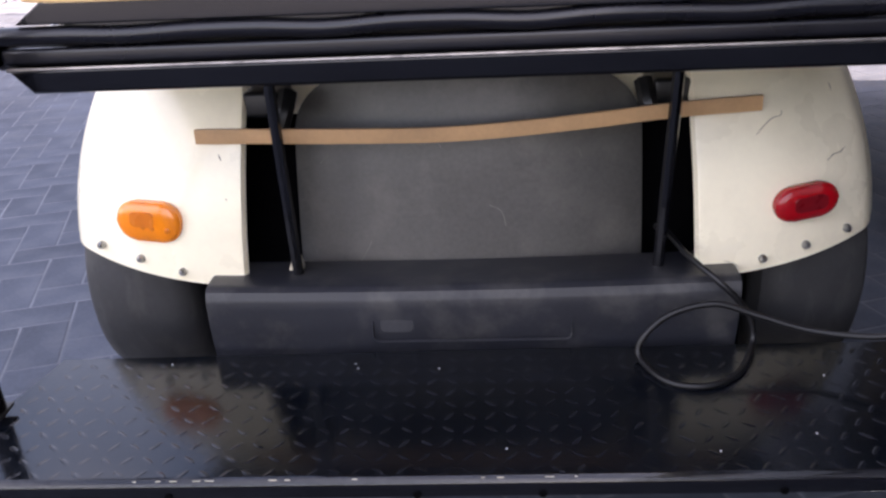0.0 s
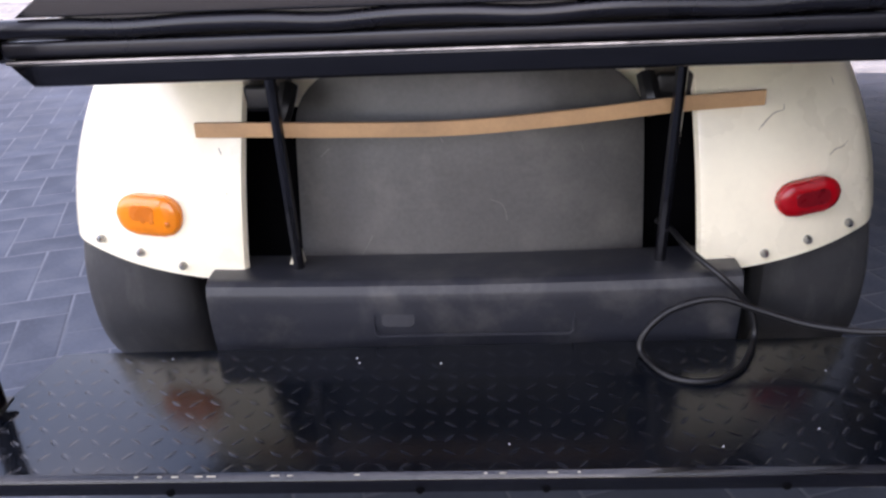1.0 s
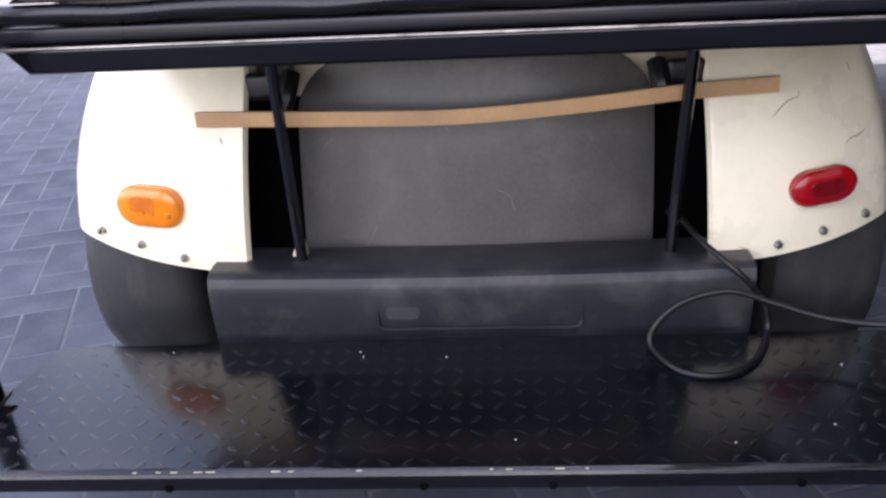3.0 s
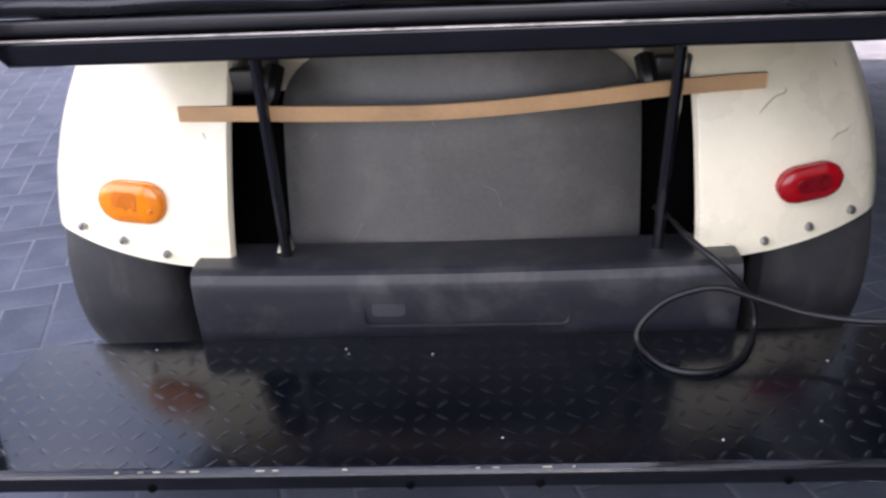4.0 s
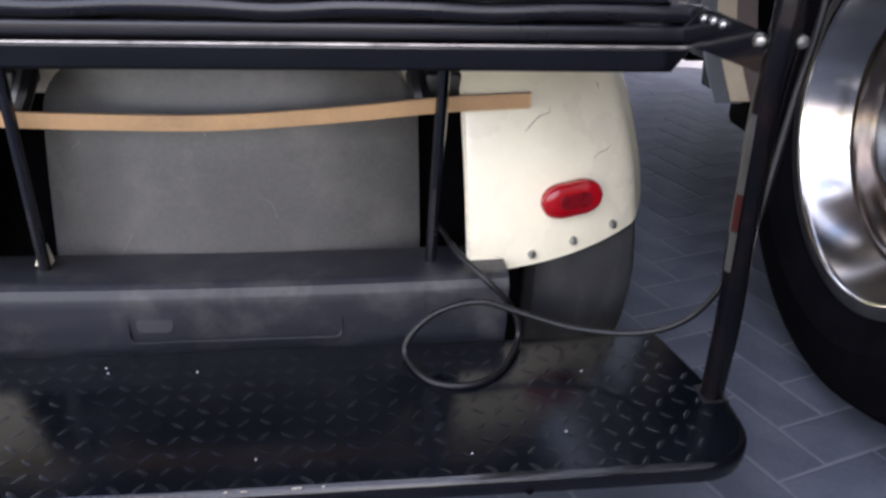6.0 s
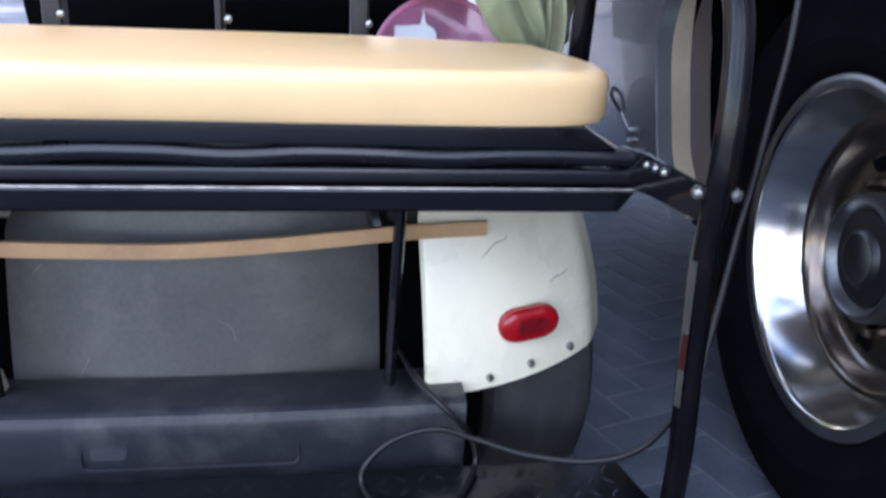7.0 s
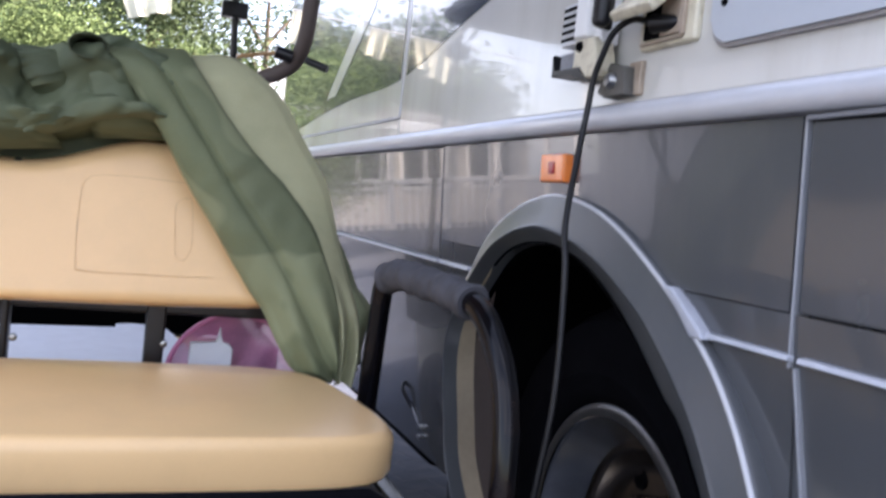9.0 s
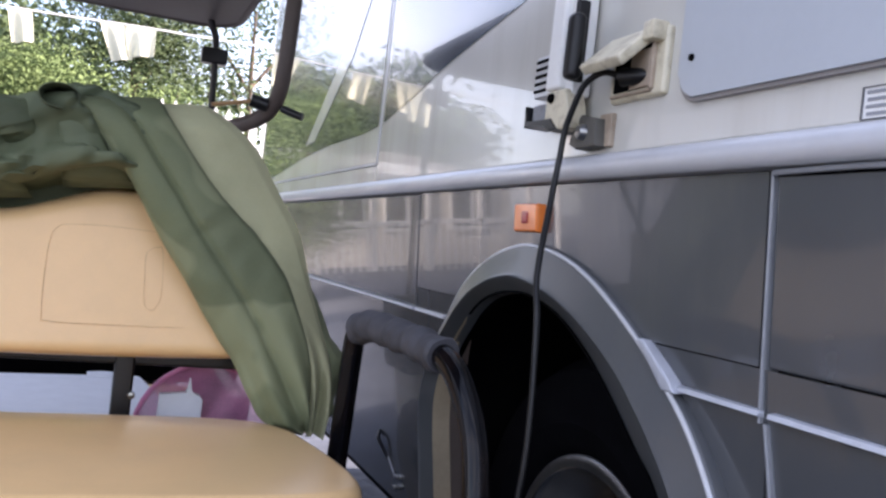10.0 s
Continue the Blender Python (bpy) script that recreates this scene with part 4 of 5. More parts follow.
loose_fold(((0.088, 1.318), (0.111, 1.271), (0.122, 1.225), (0.126, 1.192)), ((0.150, 1.330), (0.172, 1.284), (0.212, 1.232), (0.245, 1.204)), 0.222, 0.016, 0.000)
loose_fold(((-0.20, 1.275), (-0.17, 1.21), (-0.15, 1.142)), ((0.024, 1.270), (0.038, 1.234), (0.066, 1.200), (0.088, 1.170)), 0.220, 0.026, 0.006)
loose_fold(((-0.02, 1.305), (0.030, 1.262), (0.052, 1.234)), ((0.075, 1.315), (0.088, 1.288), (0.096, 1.226)), 0.228, 0.014, 0.004)



def cuff(u, v):
    """The rolled end of the band, open towards the rear of the cart."""
    a = radians(-85 - 330 * u)
    grow = 1 - 0.10 * u + 0.08 * math.sin(9 * v + 5 * u)
    return 0.1165 + (0.0285 + 0.003 * v) * math.cos(a) * grow, 0.193 + 0.10 * v + 0.010 * math.cos(a), 1.3165 + (0.0165 + 0.006 * u) * math.sin(a) * grow


part("rolled_cuff", sheet(cuff, 48, 14, 0.0018), "canvas", canvas, "rolled dark green end")

# pink net cover standing behind the seat
net = thing("pink_net_cover", "round pink net cover with a wire hoop leaning behind the seat", "net cover")
NC, NR = Vector((0.3865, 0.372, 0.804)), 0.1165
part("hoop", tube([(NC.x + NR * math.cos(a), NC.y + 0.012 * math.sin(a), NC.z + NR * math.sin(a)) for a in [2 * math.pi * k / 40 for k in range(41)]], 0.0045, 8, 1), "pink", net)
bm = bmesh.new()
def net_pt(r, a):
    d = 0.035 * (1 - (r / NR) ** 2) + 0.004 * math.sin(7 * a) * r / NR
    return Vector((NC.x + r * math.cos(a), NC.y + d + 0.012 * math.sin(a), NC.z + r * math.sin(a)))
NETA, NETR = 84, 16
grid = [[bm.verts.new(net_pt(NR * (0.06 + 0.94 * j / NETR), 2 * math.pi * k / NETA)) for j in range(NETR + 1)] for k in range(NETA)]
for k in range(NETA):
    for j in range(NETR):
        bm.faces.new((grid[k][j], grid[(k + 1) % NETA][j], grid[(k + 1) % NETA][j + 1], grid[k][j + 1]))
part("netting", bm, "pink_film", net, "translucent pink gauze")
sheet_white = thing("paper_sheet", "white paper folder lying on the front bench", "paper")
part("folder", moved(prism(rounded(-0.46, 0.36, -0.30, 0.30, 0.008), 0, 0.008, "z", 0.002), pose(0.0, 0.832, 0.747, 0, 0, 8)), "paper", sheet_white)
part("torn_page", sheet(lambda u, v: (0.19 + 0.08 * u, 1.13 + 0.05 * v, 0.756 + 0.003 * math.sin(3 * u) * v + 0.004 * v), 12, 8, 0.001), "paper", sheet_white)
tissue = thing("paper_bag", "folded white paper bag tucked against the pink net", "paper bag")
part("fold", moved(prism([(-0.035, 0), (0.035, 0), (0.037, 0.064), (0.030, 0.073), (0.018, 0.074), (0.014, 0.100), (0.010, 0.074), (-0.034, 0.073)], 0, 0.018, "y", 0.002), pose(0.340, 0.350, 0.80, -4, 0, 0)), "paper", tissue)

# ================= motorhome =================
RX, AY = 0.815, 0.014
rv = thing("motorhome", "grey and pale silver motorhome parked beside the golf cart", "motorhome")


# outer and inner edge of the flare, rear foot over the top to the front, where it curls in towards the wheel
ARCH_OUT = ((-.60, .525), (-.555, .62), (-.495, .74), (-.44, .845), (-.393, .927), (-.345, .987), (-.292, 1.033), (-.223, 1.085), (-.127, 1.14), (-.035, 1.173), (.065, 1.187), (.14, 1.179),
            (.205, 1.162), (.28, 1.131), (.34, 1.092))
ARCH_IN = ((-.48, .525), (-.435, .62), (-.375, .735), (-.32, .83), (-.264, .902), (-.22, .935), (-.182, .966), (-.125, 1.01), (-.055, 1.056), (.02, 1.089), (.103, 1.105), (.164, 1.104),
           (.215, 1.098), (.27, 1.083), (.315, 1.06))
CURL_OUT = ((.395, 1.04), (.447, .995), (.497, .935), (.528, .87), (.533, .80), (.523, .72), (.502, .62), (.425, .52))
CURL_IN = ((.361, 1.027), (.42, .978), (.47, .92), (.50, .86), (.505, .80), (.495, .72), (.475, .62), (.40, .52))
STRAIGHT = ((.395, 1.04), (.447, .995), (.497, .935), (.528, .87), (.534, .80), (.536, .72), (.538, .62), (.54, .525))


def arch_line(prof):
    """The arch as smooth (y, z) pairs."""
    return [(p.x, p.y) for p in spline([(y, z, 0) for y, z in prof], 5)]


OUT_LINE = arch_line(ARCH_OUT + STRAIGHT)


def arch_height(y):
    """Upper limit of the wheel opening at y, or None beside it."""
    for (y0, z0), (y1, z1) in zip(OUT_LINE, OUT_LINE[1:]):
        if y0 <= y <= y1 and y1 > y0:
            return z0 + (z1 - z0) * (y - y0) / (y1 - y0) - 0.012
    return None


def clipped(y0, y1, z0, z1, x, n=60, thick=0.03, tuck=0.0):
    """A side panel between y0 and y1, cut out over the wheel opening."""
    bm = bmesh.new()
    cols = []
    for k in range(n + 1):
        y = y0 + (y1 - y0) * k / n
        h = arch_height(y)
        low = z0 if h is None else min(z1 - 0.001, max(z0, h))
        foot_x = x + tuck * (z1 - low)
        cols.append((bm.verts.new((foot_x, y, low)), bm.verts.new((x, y, z1)), bm.verts.new((foot_x + thick, y, low)), bm.verts.new((x + thick, y, z1))))
    for a, b in zip(cols, cols[1:]):
        if min(a[0].co.z, b[0].co.z) > z1 - 0.003:
            continue
        for i, j in ((0, 1), (1, 3), (3, 2), (2, 0)):
            bm.faces.new((a[i], a[j], b[j], b[i]))
    for q in (cols[0], cols[-1]):
        if q[0].co.z > z1 - 0.003:
            continue
        bm.faces.new((q[0], q[1], q[3], q[2]))
    bmesh.ops.delete(bm, geom=[v for v in bm.verts if not v.link_faces], context="VERTS")
    return bm


def panel(y0, y1, z0, z1, mat, name="side_panel", x=RX, bev=0.004, label=""):
    return part(name, box(x, x + 0.03, y0, y1, z0, z1, bev), mat, rv, label)


LOW, LEDGE, BELT0, BELT1, FRONT, REAR = 0.525, 1.03, 1.281, 1.315, 2.75, -5.0
part("arch_panel", clipped(-0.431, 0.600, 1.078, 1.279, RX, 90), "rv_grey", rv, "glossy metallic grey panel over the wheel")
part("arch_skirt", clipped(-0.4425, 0.070, LOW, 1.0762, RX + 0.001, 45, tuck=0.09), "rv_grey", rv)
part("arch_skirt", clipped(0.070, 0.600, LOW + 0.05, 1.0762, RX + 0.001, 45, tuck=0.09), "rv_grey", rv)
panel(0.608, FRONT, 1.036, 1.279, "rv_grey", "front_locker")
part("front_skirt", clipped(0.606, FRONT, LOW + 0.05, 1.026, RX + 0.004, 120, tuck=0.10), "rv_grey", rv)
panel(-1.55, -0.443, 1.078, 1.279, "rv_grey", "rear_locker")
part("rear_skirt", clipped(-1.55, -0.443, LOW, 1.0762, RX + 0.001, 60, tuck=0.11), "rv_grey", rv)
panel(REAR, -1.56, LOW, 1.279, "rv_grey", "tail_skirt")
for y0, y1 in ((-1.55, -0.452), (-0.440, -0.300), (0.430, 0.598), (0.610, FRONT)):
    bm = prism([(RX + 0.012, 1.036), (RX - 0.005, 1.034), (RX - 0.007, 1.029), (RX + 0.012, 1.024)], y0, y1, "y", 0.002)
    part("ledge_strip", bm, "rv_ledge", rv, "pale ledge along the side")
part("ledge_blend", prism([(-0.232, 1.080), (-0.246, 1.080), (-0.304, 1.037), (-0.312, 1.026), (-0.288, 1.025)], RX - 0.014, RX + 0.006, "x", 0.003), "rv_ledge", rv)
part("seam_strip", box(RX - 0.002, RX + 0.02, -0.4390, -0.4350, 1.020, 1.279, 0.0018), "rv_seam", rv)
bm = box(RX - 0.002, RX + 0.02, -0.4475, -0.4425, LOW, 1.022, 0.002)
for v in bm.verts:
    v.co.x += 0.11 * max(0, 1.022 - v.co.z)
    v.co.y -= 0.13 * max(0, 1.022 - v.co.z)
part("seam_strip", bm, "rv_seam", rv)
# near-black strip paints the shade in the gap between panels
part("gap_seam", box(RX + 0.006, RX + 0.02, 0.600, 0.608, 1.03, 1.279, 0.0), "void", rv)
# added filler blocks, near-black so gaps in the body read as shade
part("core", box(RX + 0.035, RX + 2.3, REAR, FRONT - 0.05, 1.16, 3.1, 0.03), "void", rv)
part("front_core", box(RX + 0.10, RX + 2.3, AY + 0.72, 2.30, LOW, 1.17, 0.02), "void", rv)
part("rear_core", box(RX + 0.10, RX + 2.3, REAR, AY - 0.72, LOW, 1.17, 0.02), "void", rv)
# belt moulding: half-round bar
belt = [(RX + 0.01, BELT0 - 0.002), (RX - 0.008, BELT0 + 0.001)] + [(RX - 0.009 - 0.014 * math.sin(radians(a)), (BELT0 + BELT1) / 2 - 0.018 * math.cos(radians(a))) for a in range(15, 166, 15)] + [(RX - 0.008, BELT1 - 0.001), (RX + 0.01, BELT1 + 0.002)]
part("belt_moulding", prism(belt, REAR, FRONT, "y", 0.003), "rv_trim", rv, "rounded silver belt moulding")
part("drip_seal", tube([(RX - 0.006, -1.5 + 0.06 * k, 1.2785 + 0.0012 * math.sin(k * 1.9) + 0.0008 * math.sin(k * 4.1)) for k in range(17)] + [(RX - 0.004, -0.443, 1.2765)], 0.0034, 8, 4), "rv_seam", rv, "wavy pale sealant bead")
# near-black strip that paints the shadow line under the belt
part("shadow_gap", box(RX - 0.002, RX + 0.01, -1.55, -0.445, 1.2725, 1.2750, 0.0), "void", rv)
part("upper_wall", box(RX, RX + 0.04, REAR, 0.955, BELT1 + 0.003, 3.0, 0.003), "rv_pale", rv, "glossy pale gelcoat wall with rust streaks")
part("front_wall", box(RX, RX + 0.04, 0.963, FRONT, 1.366, 3.0, 0.003), "rv_pale", rv, "pale front wall panel")
part("front_sill_wall", box(RX + 0.001, RX + 0.04, 0.963, FRONT, BELT1 + 0.003, 1.360, 0.003), "rv_pale", rv)
part("seam_trim", box(RX - 0.002, RX + 0.01, 0.956, 0.962, 1.362, 3.0, 0.001), "rv_trim", rv)
part("sill_trim", box(RX - 0.0015, RX + 0.01, 0.962, FRONT, 1.3605, 1.3655, 0.001), "rv_trim", rv)
# dark painted sweep over the upper wall, with a pale stripe across it
sweep = spline([(-0.9, 1.82, 0), (-0.35, 1.705, 0), (0.0, 1.634, 0), (0.18, 1.602, 0), (0.33, 1.579, 0), (0.50, 1.552, 0), (0.61, 1.531, 0), (0.72, 1.506, 0), (0.85, 1.482, 0), (0.955, 1.464, 0), (1.13, 1.453, 0), (1.32, 1.452, 0), (1.55, 1.448, 0), (1.93, 1.428, 0), (2.33, 1.394, 0), (2.70, 1.375, 0)], 6)


def painted(lower, upper_z, y0, y1, off, name, mat):
    bm = bmesh.new()
    pts = [p for p in lower if y0 <= p.x <= y1]
    rows = [(bm.verts.new((RX - off, p.x, p.y)), bm.verts.new((RX - off, p.x, max(p.y + 0.001, upper_z)))) for p in pts]
    for a, b in zip(rows, rows[1:]):
        bm.faces.new((a[0], a[1], b[1], b[0]))
    return part(name, bm, mat, rv, smooth=False)


painted(sweep, 2.98, -0.9, 0.954, 0.0015, "dark_sweep", "rv_blue")["label"] = "dark glossy painted sweep on the upper wall"
painted(sweep, 2.98, 0.966, 2.72, 0.0015, "dark_sweep", "rv_blue")
bm = bmesh.new()
f = bm.faces.new([bm.verts.new((RX - 0.003, y, z)) for y, z in ((1.83, 1.475), (1.44, 1.72), (1.20, 1.95), (1.07, 1.95), (1.31, 1.70), (1.70, 1.48))])
part("pale_stripe", bm, "rv_pale", rv, smooth=False)
part("front_corner", moved(lathe([(0.30, 0.525), (0.30, 1.2), (0.30, 1.35), (0.28, 2.0), (0.20, 2.9)], 48, "z"), pose(RX + 0.305, FRONT - 0.02, 0)), "rv_pale", rv)
# wheel arch flare and liner
LINER = [(y, z + 0.012) for y, z in arch_line(ARCH_IN + STRAIGHT)]
LIN, LOUT = arch_line(ARCH_IN + CURL_IN), arch_line(ARCH_OUT + CURL_OUT)


def tucked(y, z):
    """How far the lower body leans in under the ledge, ahead of the wheel."""
    return 0.09 * max(0, 1.05 - z) * smoothstep(0.2, 0.42, y + 0.35 * max(0, 0.9 - z))


corner = [(y, z) for y, z in LOUT if y > 0.28 and z < 0.74]
bm = prism([(0.5365, LOW), (0.5365, corner[0][1])] + corner + [(corner[-1][0], LOW)], RX, RX + 0.018, "x", 0.0)
for v in bm.verts:
    v.co.x += 0.004 + tucked(v.co.y, v.co.z)
part("skirt_corner", bm, "rv_grey", rv, smooth=False)
NA = min(len(LIN), len(LOUT)) - 1


def flare(u, v):
    k = u * NA
    i = min(int(k), NA - 1)
    f = k - i
    o = [LOUT[i][q] * (1 - f) + LOUT[i + 1][q] * f for q in (0, 1)]
    n = [LIN[i][q] * (1 - f) + LIN[i + 1][q] * f for q in (0, 1)]
    # the ridge between the face and the inner lip lies lower on the rear leg
    ridge = 0.45 + 0.22 * smoothstep(0.28, 0.45, u) + 0.21 * smoothstep(0.46, 0.66, u)
    prof = [(0.0, 0.034), (0.0, -0.002), (0.025, -0.0085), (0.055, -0.0115), (0.10, -0.0125), (ridge * 0.6, -0.0185), (ridge - 0.05, -0.0235), (ridge - 0.02, -0.0250), (ridge + 0.01, -0.0235), (ridge + 0.3 * (1 - ridge), -0.013), (1.0, 0.012), (1.002, 0.03)]
    k = v * (len(prof) - 1)
    j = min(int(k), len(prof) - 2)
    g = k - j
    w, d = (prof[j][q] * (1 - g) + prof[j + 1][q] * g for q in (0, 1))
    y, z = (o[q] * (1 - w) + n[q] * w for q in (0, 1))
    return RX + d + tucked(y, z), y, z


part("wheel_arch", sheet(flare, NA, 44), "arch_grey", rv, "rounded grey wheel arch flare")


# rolled edge of the flare, in pale trim that paints its highlight
def bead(w, d, r, u0, u1):
    out = []
    for k in range(NA + 1):
        if u0 <= k / NA <= u1:
            o, q = LOUT[k], LIN[k]
            y, z = (o[i] * (1 - w) + q[i] * w for i in (0, 1))
            out.append((RX + d + tucked(y, z), y, z))
    return tube(out, r, 8, 1)


part("arch_bead", bead(0.03, -0.0085, 0.0035, 0.0, 0.80), "rv_trim", rv, "rolled edge, pale trim in place of its highlight")


def inside(depth0, depth1, grow, line=None):
    """A strip of the wheel well between two depths behind the arch's inner edge."""
    line = line or LIN
    return lambda u, v: (RX + depth0 + (depth1 - depth0) * v + tucked(*line[round(u * NA)]), line[round(u * NA)][0] * (1 + grow), line[round(u * NA)][1] + grow)


front_leg = inside(0.006, 0.044, 0.003)
part("arch_return", sheet(lambda u, v: front_leg(0.66 + 0.34 * u, v * min(1, 0.05 + u / 0.5)), round(NA * 0.3), 2, 0.003), "well", rv, "dusty beige inner lip of the arch")
# rest of the lip, near-black in place of the arch's shade
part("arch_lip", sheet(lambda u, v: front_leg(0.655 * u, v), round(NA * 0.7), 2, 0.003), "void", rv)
well_seal = inside(0.045, 0.086, 0.004)
part("arch_seal", sheet(lambda u, v: well_seal(0.72 + 0.28 * u, v * min(1, 0.02 + u / 0.4)), round(NA * 0.28), 2, 0.003), "roof", rv)
# well and its back wall have their shade painted in as near-black
part("arch_liner", sheet(inside(0.040, 0.92, 0.007, LINER), NA, 4, 0.004), "void", rv, "wheel well, its shade painted near-black")
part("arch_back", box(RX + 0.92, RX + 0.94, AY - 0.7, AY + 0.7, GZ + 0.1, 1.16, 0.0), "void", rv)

# unseen blocks under the motorhome, added to keep light off the ground
for name, x0, y0, y1 in (("rear_light_block", 1.52, REAR + 0.1, AY - 0.72), ("front_light_block", 1.36, AY + 0.72, 1.40)):
    part(name, box(x0, RX + 2.2, y0, y1, GZ + 0.10, LOW + 0.01, 0.03), "void", rv)
part("chassis", box(1.40, RX + 2.1, REAR + 0.1, 1.85, 0.36, LOW + 0.01, 0.01), "void", rv)
part("cross_light_block", box(1.46, RX + 2.2, 1.46, 1.86, 0.27, LOW + 0.01, 0.02), "void", rv)
part("far_light_block", box(RX + 2.22, RX + 2.28, REAR, 1.90, GZ + 0.07, LOW + 0.01, 0.0), "void", rv)
# unseen block across the wheel space, added to keep the well dark
part("axle_light_block", box(RX + 0.52, RX + 2.1, AY - 0.70, AY + 0.70, GZ + 0.06, 0.9, 0.01), "void", rv)

# wheel: tyre, polished deep dish, hub
WHEEL = pose(0.973, 0.068, GZ + 0.466, 0, 0, -3.5)
dish = [(0.2615 - 0.034 * q - 0.018 * q * q, 0.005 + 0.091 * q) for q in (k / 15 for k in range(13))]
wheel = part("wheel", moved(lathe([(0.2660, 0.001), (0.2632, 0.003)] + dish, 96), WHEEL), "chrome", rv, "polished deep-dish wheel")
part("lip", moved(lathe([(0.287, 0.024), (0.289, 0.010), (0.287, 0.002), (0.282, -0.001), (0.274, -0.001), (0.2655, 0.0008)], 96), WHEEL), "lip", wheel, "dulled grey rolled lip")
part("wheel_disc", moved(lathe([(0.2260, 0.0772), (0.2220, 0.0766), (0.2185, 0.0745), (0.2135, 0.0738), (0.208, 0.077), (0.203, 0.086), (0.197, 0.098), (0.188, 0.108), (0.178, 0.114), (0.160, 0.117), (0.14, 0.118), (0.10, 0.115)], 96), WHEEL), "wheel_brown", wheel, "tarnished brown wheel disc")
# shallow near-black cups, shade of the holes put into their colour
for k in range(8):
    a = 2 * math.pi * k / 8 + 0.2
    part("hand_hole", moved(lathe([(0.0001, 0.1150), (0.016, 0.1148), (0.0185, 0.1125), (0.0205, 0.1165)], 16), WHEEL @ pose(0, 0.166 * math.cos(a), 0.166 * math.sin(a))), "void", wheel)
# tyre colour is darkened to carry the shade under the arch
part("tyre", moved(lathe([(0.283, 0.03), (0.288, 0.006), (0.297, -0.006), (0.312, -0.016), (0.330, -0.022), (0.34, -0.026), (0.344, -0.024), (0.38, -0.026), (0.43, -0.010), (0.452, 0.025), (0.464, 0.05), (0.465, 0.12), (0.464, 0.24), (0.42, 0.27), (0.285, 0.26)], 80), WHEEL), "rubber_shaded", wheel, "large black tyre")
hub = part("hub_cap", moved(lathe([(0.106, 0.132), (0.105, 0.072), (0.103, 0.058), (0.099, 0.051), (0.093, 0.050), (0.088, 0.054), (0.084, 0.062), (0.080, 0.066), (0.058, 0.064), (0.0001, 0.062)], 56), WHEEL), "lip", wheel)
part("hub_disc", moved(lathe([(0.080, 0.068), (0.076, 0.062), (0.05, 0.059), (0.044, 0.052), (0.040, 0.050), (0.034, 0.052), (0.0001, 0.053)], 40), WHEEL), "satin", hub)
for k in range(10):
    a = 2 * math.pi * (k + 0.5) / 10
    part("wheel_nut", moved(lathe([(0.011, 0.118), (0.011, 0.096), (0.008, 0.089), (0.0001, 0.087)], 8), WHEEL @ pose(0, 0.128 * math.cos(a), 0.128 * math.sin(a))), "wheel_brown", wheel)

# orange marker
mk = part("marker_lamp", box(RX - 0.016, RX + 0.004, 0.040, 0.119, 1.2055, 1.250, 0.004), "orange", rv, "square orange side marker lamp")
part("marker_core", box(RX - 0.018, RX - 0.012, 0.068, 0.090, 1.218, 1.238, 0.003), "red", mk)

# power socket with a lifted flap
so = part("power_socket", box(RX - 0.010, RX + 0.004, -0.244, -0.124, 1.383, 1.470, 0.005), "cream_plastic", rv, "aged cream power socket with open flap")
# near-black plate paints the shade of the socket's hollow
part("socket_recess", box(RX - 0.0125, RX - 0.006, -0.220, -0.136, 1.395, 1.460, 0.002), "void", so)
part("socket_rim", box(RX - 0.016, RX - 0.008, -0.226, -0.220, 1.391, 1.458, 0.002), "socket_brown", so)
part("socket_rim", box(RX - 0.015, RX - 0.008, -0.222, -0.132, 1.388, 1.393, 0.002), "socket_brown", so)
part("socket_plate", box(RX - 0.015, RX - 0.010, -0.218, -0.176, 1.395, 1.444, 0.002), "socket_brown", so)
part("flap", moved(box(-0.068, 0.0, -0.046, 0.046, -0.012, 0.004, 0.004), pose(RX - 0.012, -0.172, 1.468, 0, -43, 0)), "cream_plastic", so, "raised cream flap")
part("hinge", box(RX - 0.030, RX - 0.004, -0.240, -0.216, 1.449, 1.474, 0.004), "cream_plastic", so)

# awning arm with its foot bracket
arm = part("awning_arm", box(RX - 0.046, RX - 0.010, -0.040, -0.002, 1.410, 2.9, 0.006), "white", rv, "white folded awning arm")
part("arm_handle", box(RX - 0.068, RX - 0.046, -0.112, -0.086, 1.412, 1.504, 0.009, 3), "cable", arm, "black moulded handle")
part("handle_track", box(RX - 0.050, RX - 0.030, -0.086, -0.076, 1.415, 1.53, 0.003), "cable", arm)
part("arm_channel", box(RX - 0.034, RX - 0.004, -0.064, -0.040, 1.400, 2.9, 0.004), "white", arm)
part("knuckle", prism([(-0.008, 1.362), (-0.008, 1.409), (-0.060, 1.409), (-0.072, 1.385), (-0.078, 1.352), (-0.055, 1.350)], RX - 0.044, RX - 0.012, "x", 0.003), "cream_plastic", arm, "rust-stained cream knuckle")
part("knuckle_pin", moved(lathe([(0.0001, -0.006), (0.006, -0.005), (0.008, 0.0)], 12), pose(RX - 0.044, -0.026, 1.398)), "void", arm)
part("foot_block", box(RX - 0.040, RX - 0.004, 0.000, 0.040, 1.368, 1.396, 0.004), "foot_grey", arm)
part("foot_plate", prism([(0.052, 1.362), (0.054, 1.395), (0.050, 1.395), (0.045, 1.369), (-0.030, 1.369), (-0.050, 1.352), (-0.030, 1.350), (-0.010, 1.361)], RX - 0.046, RX - 0.004, "x", 0.002), "satin", arm, "dark steel foot plate")
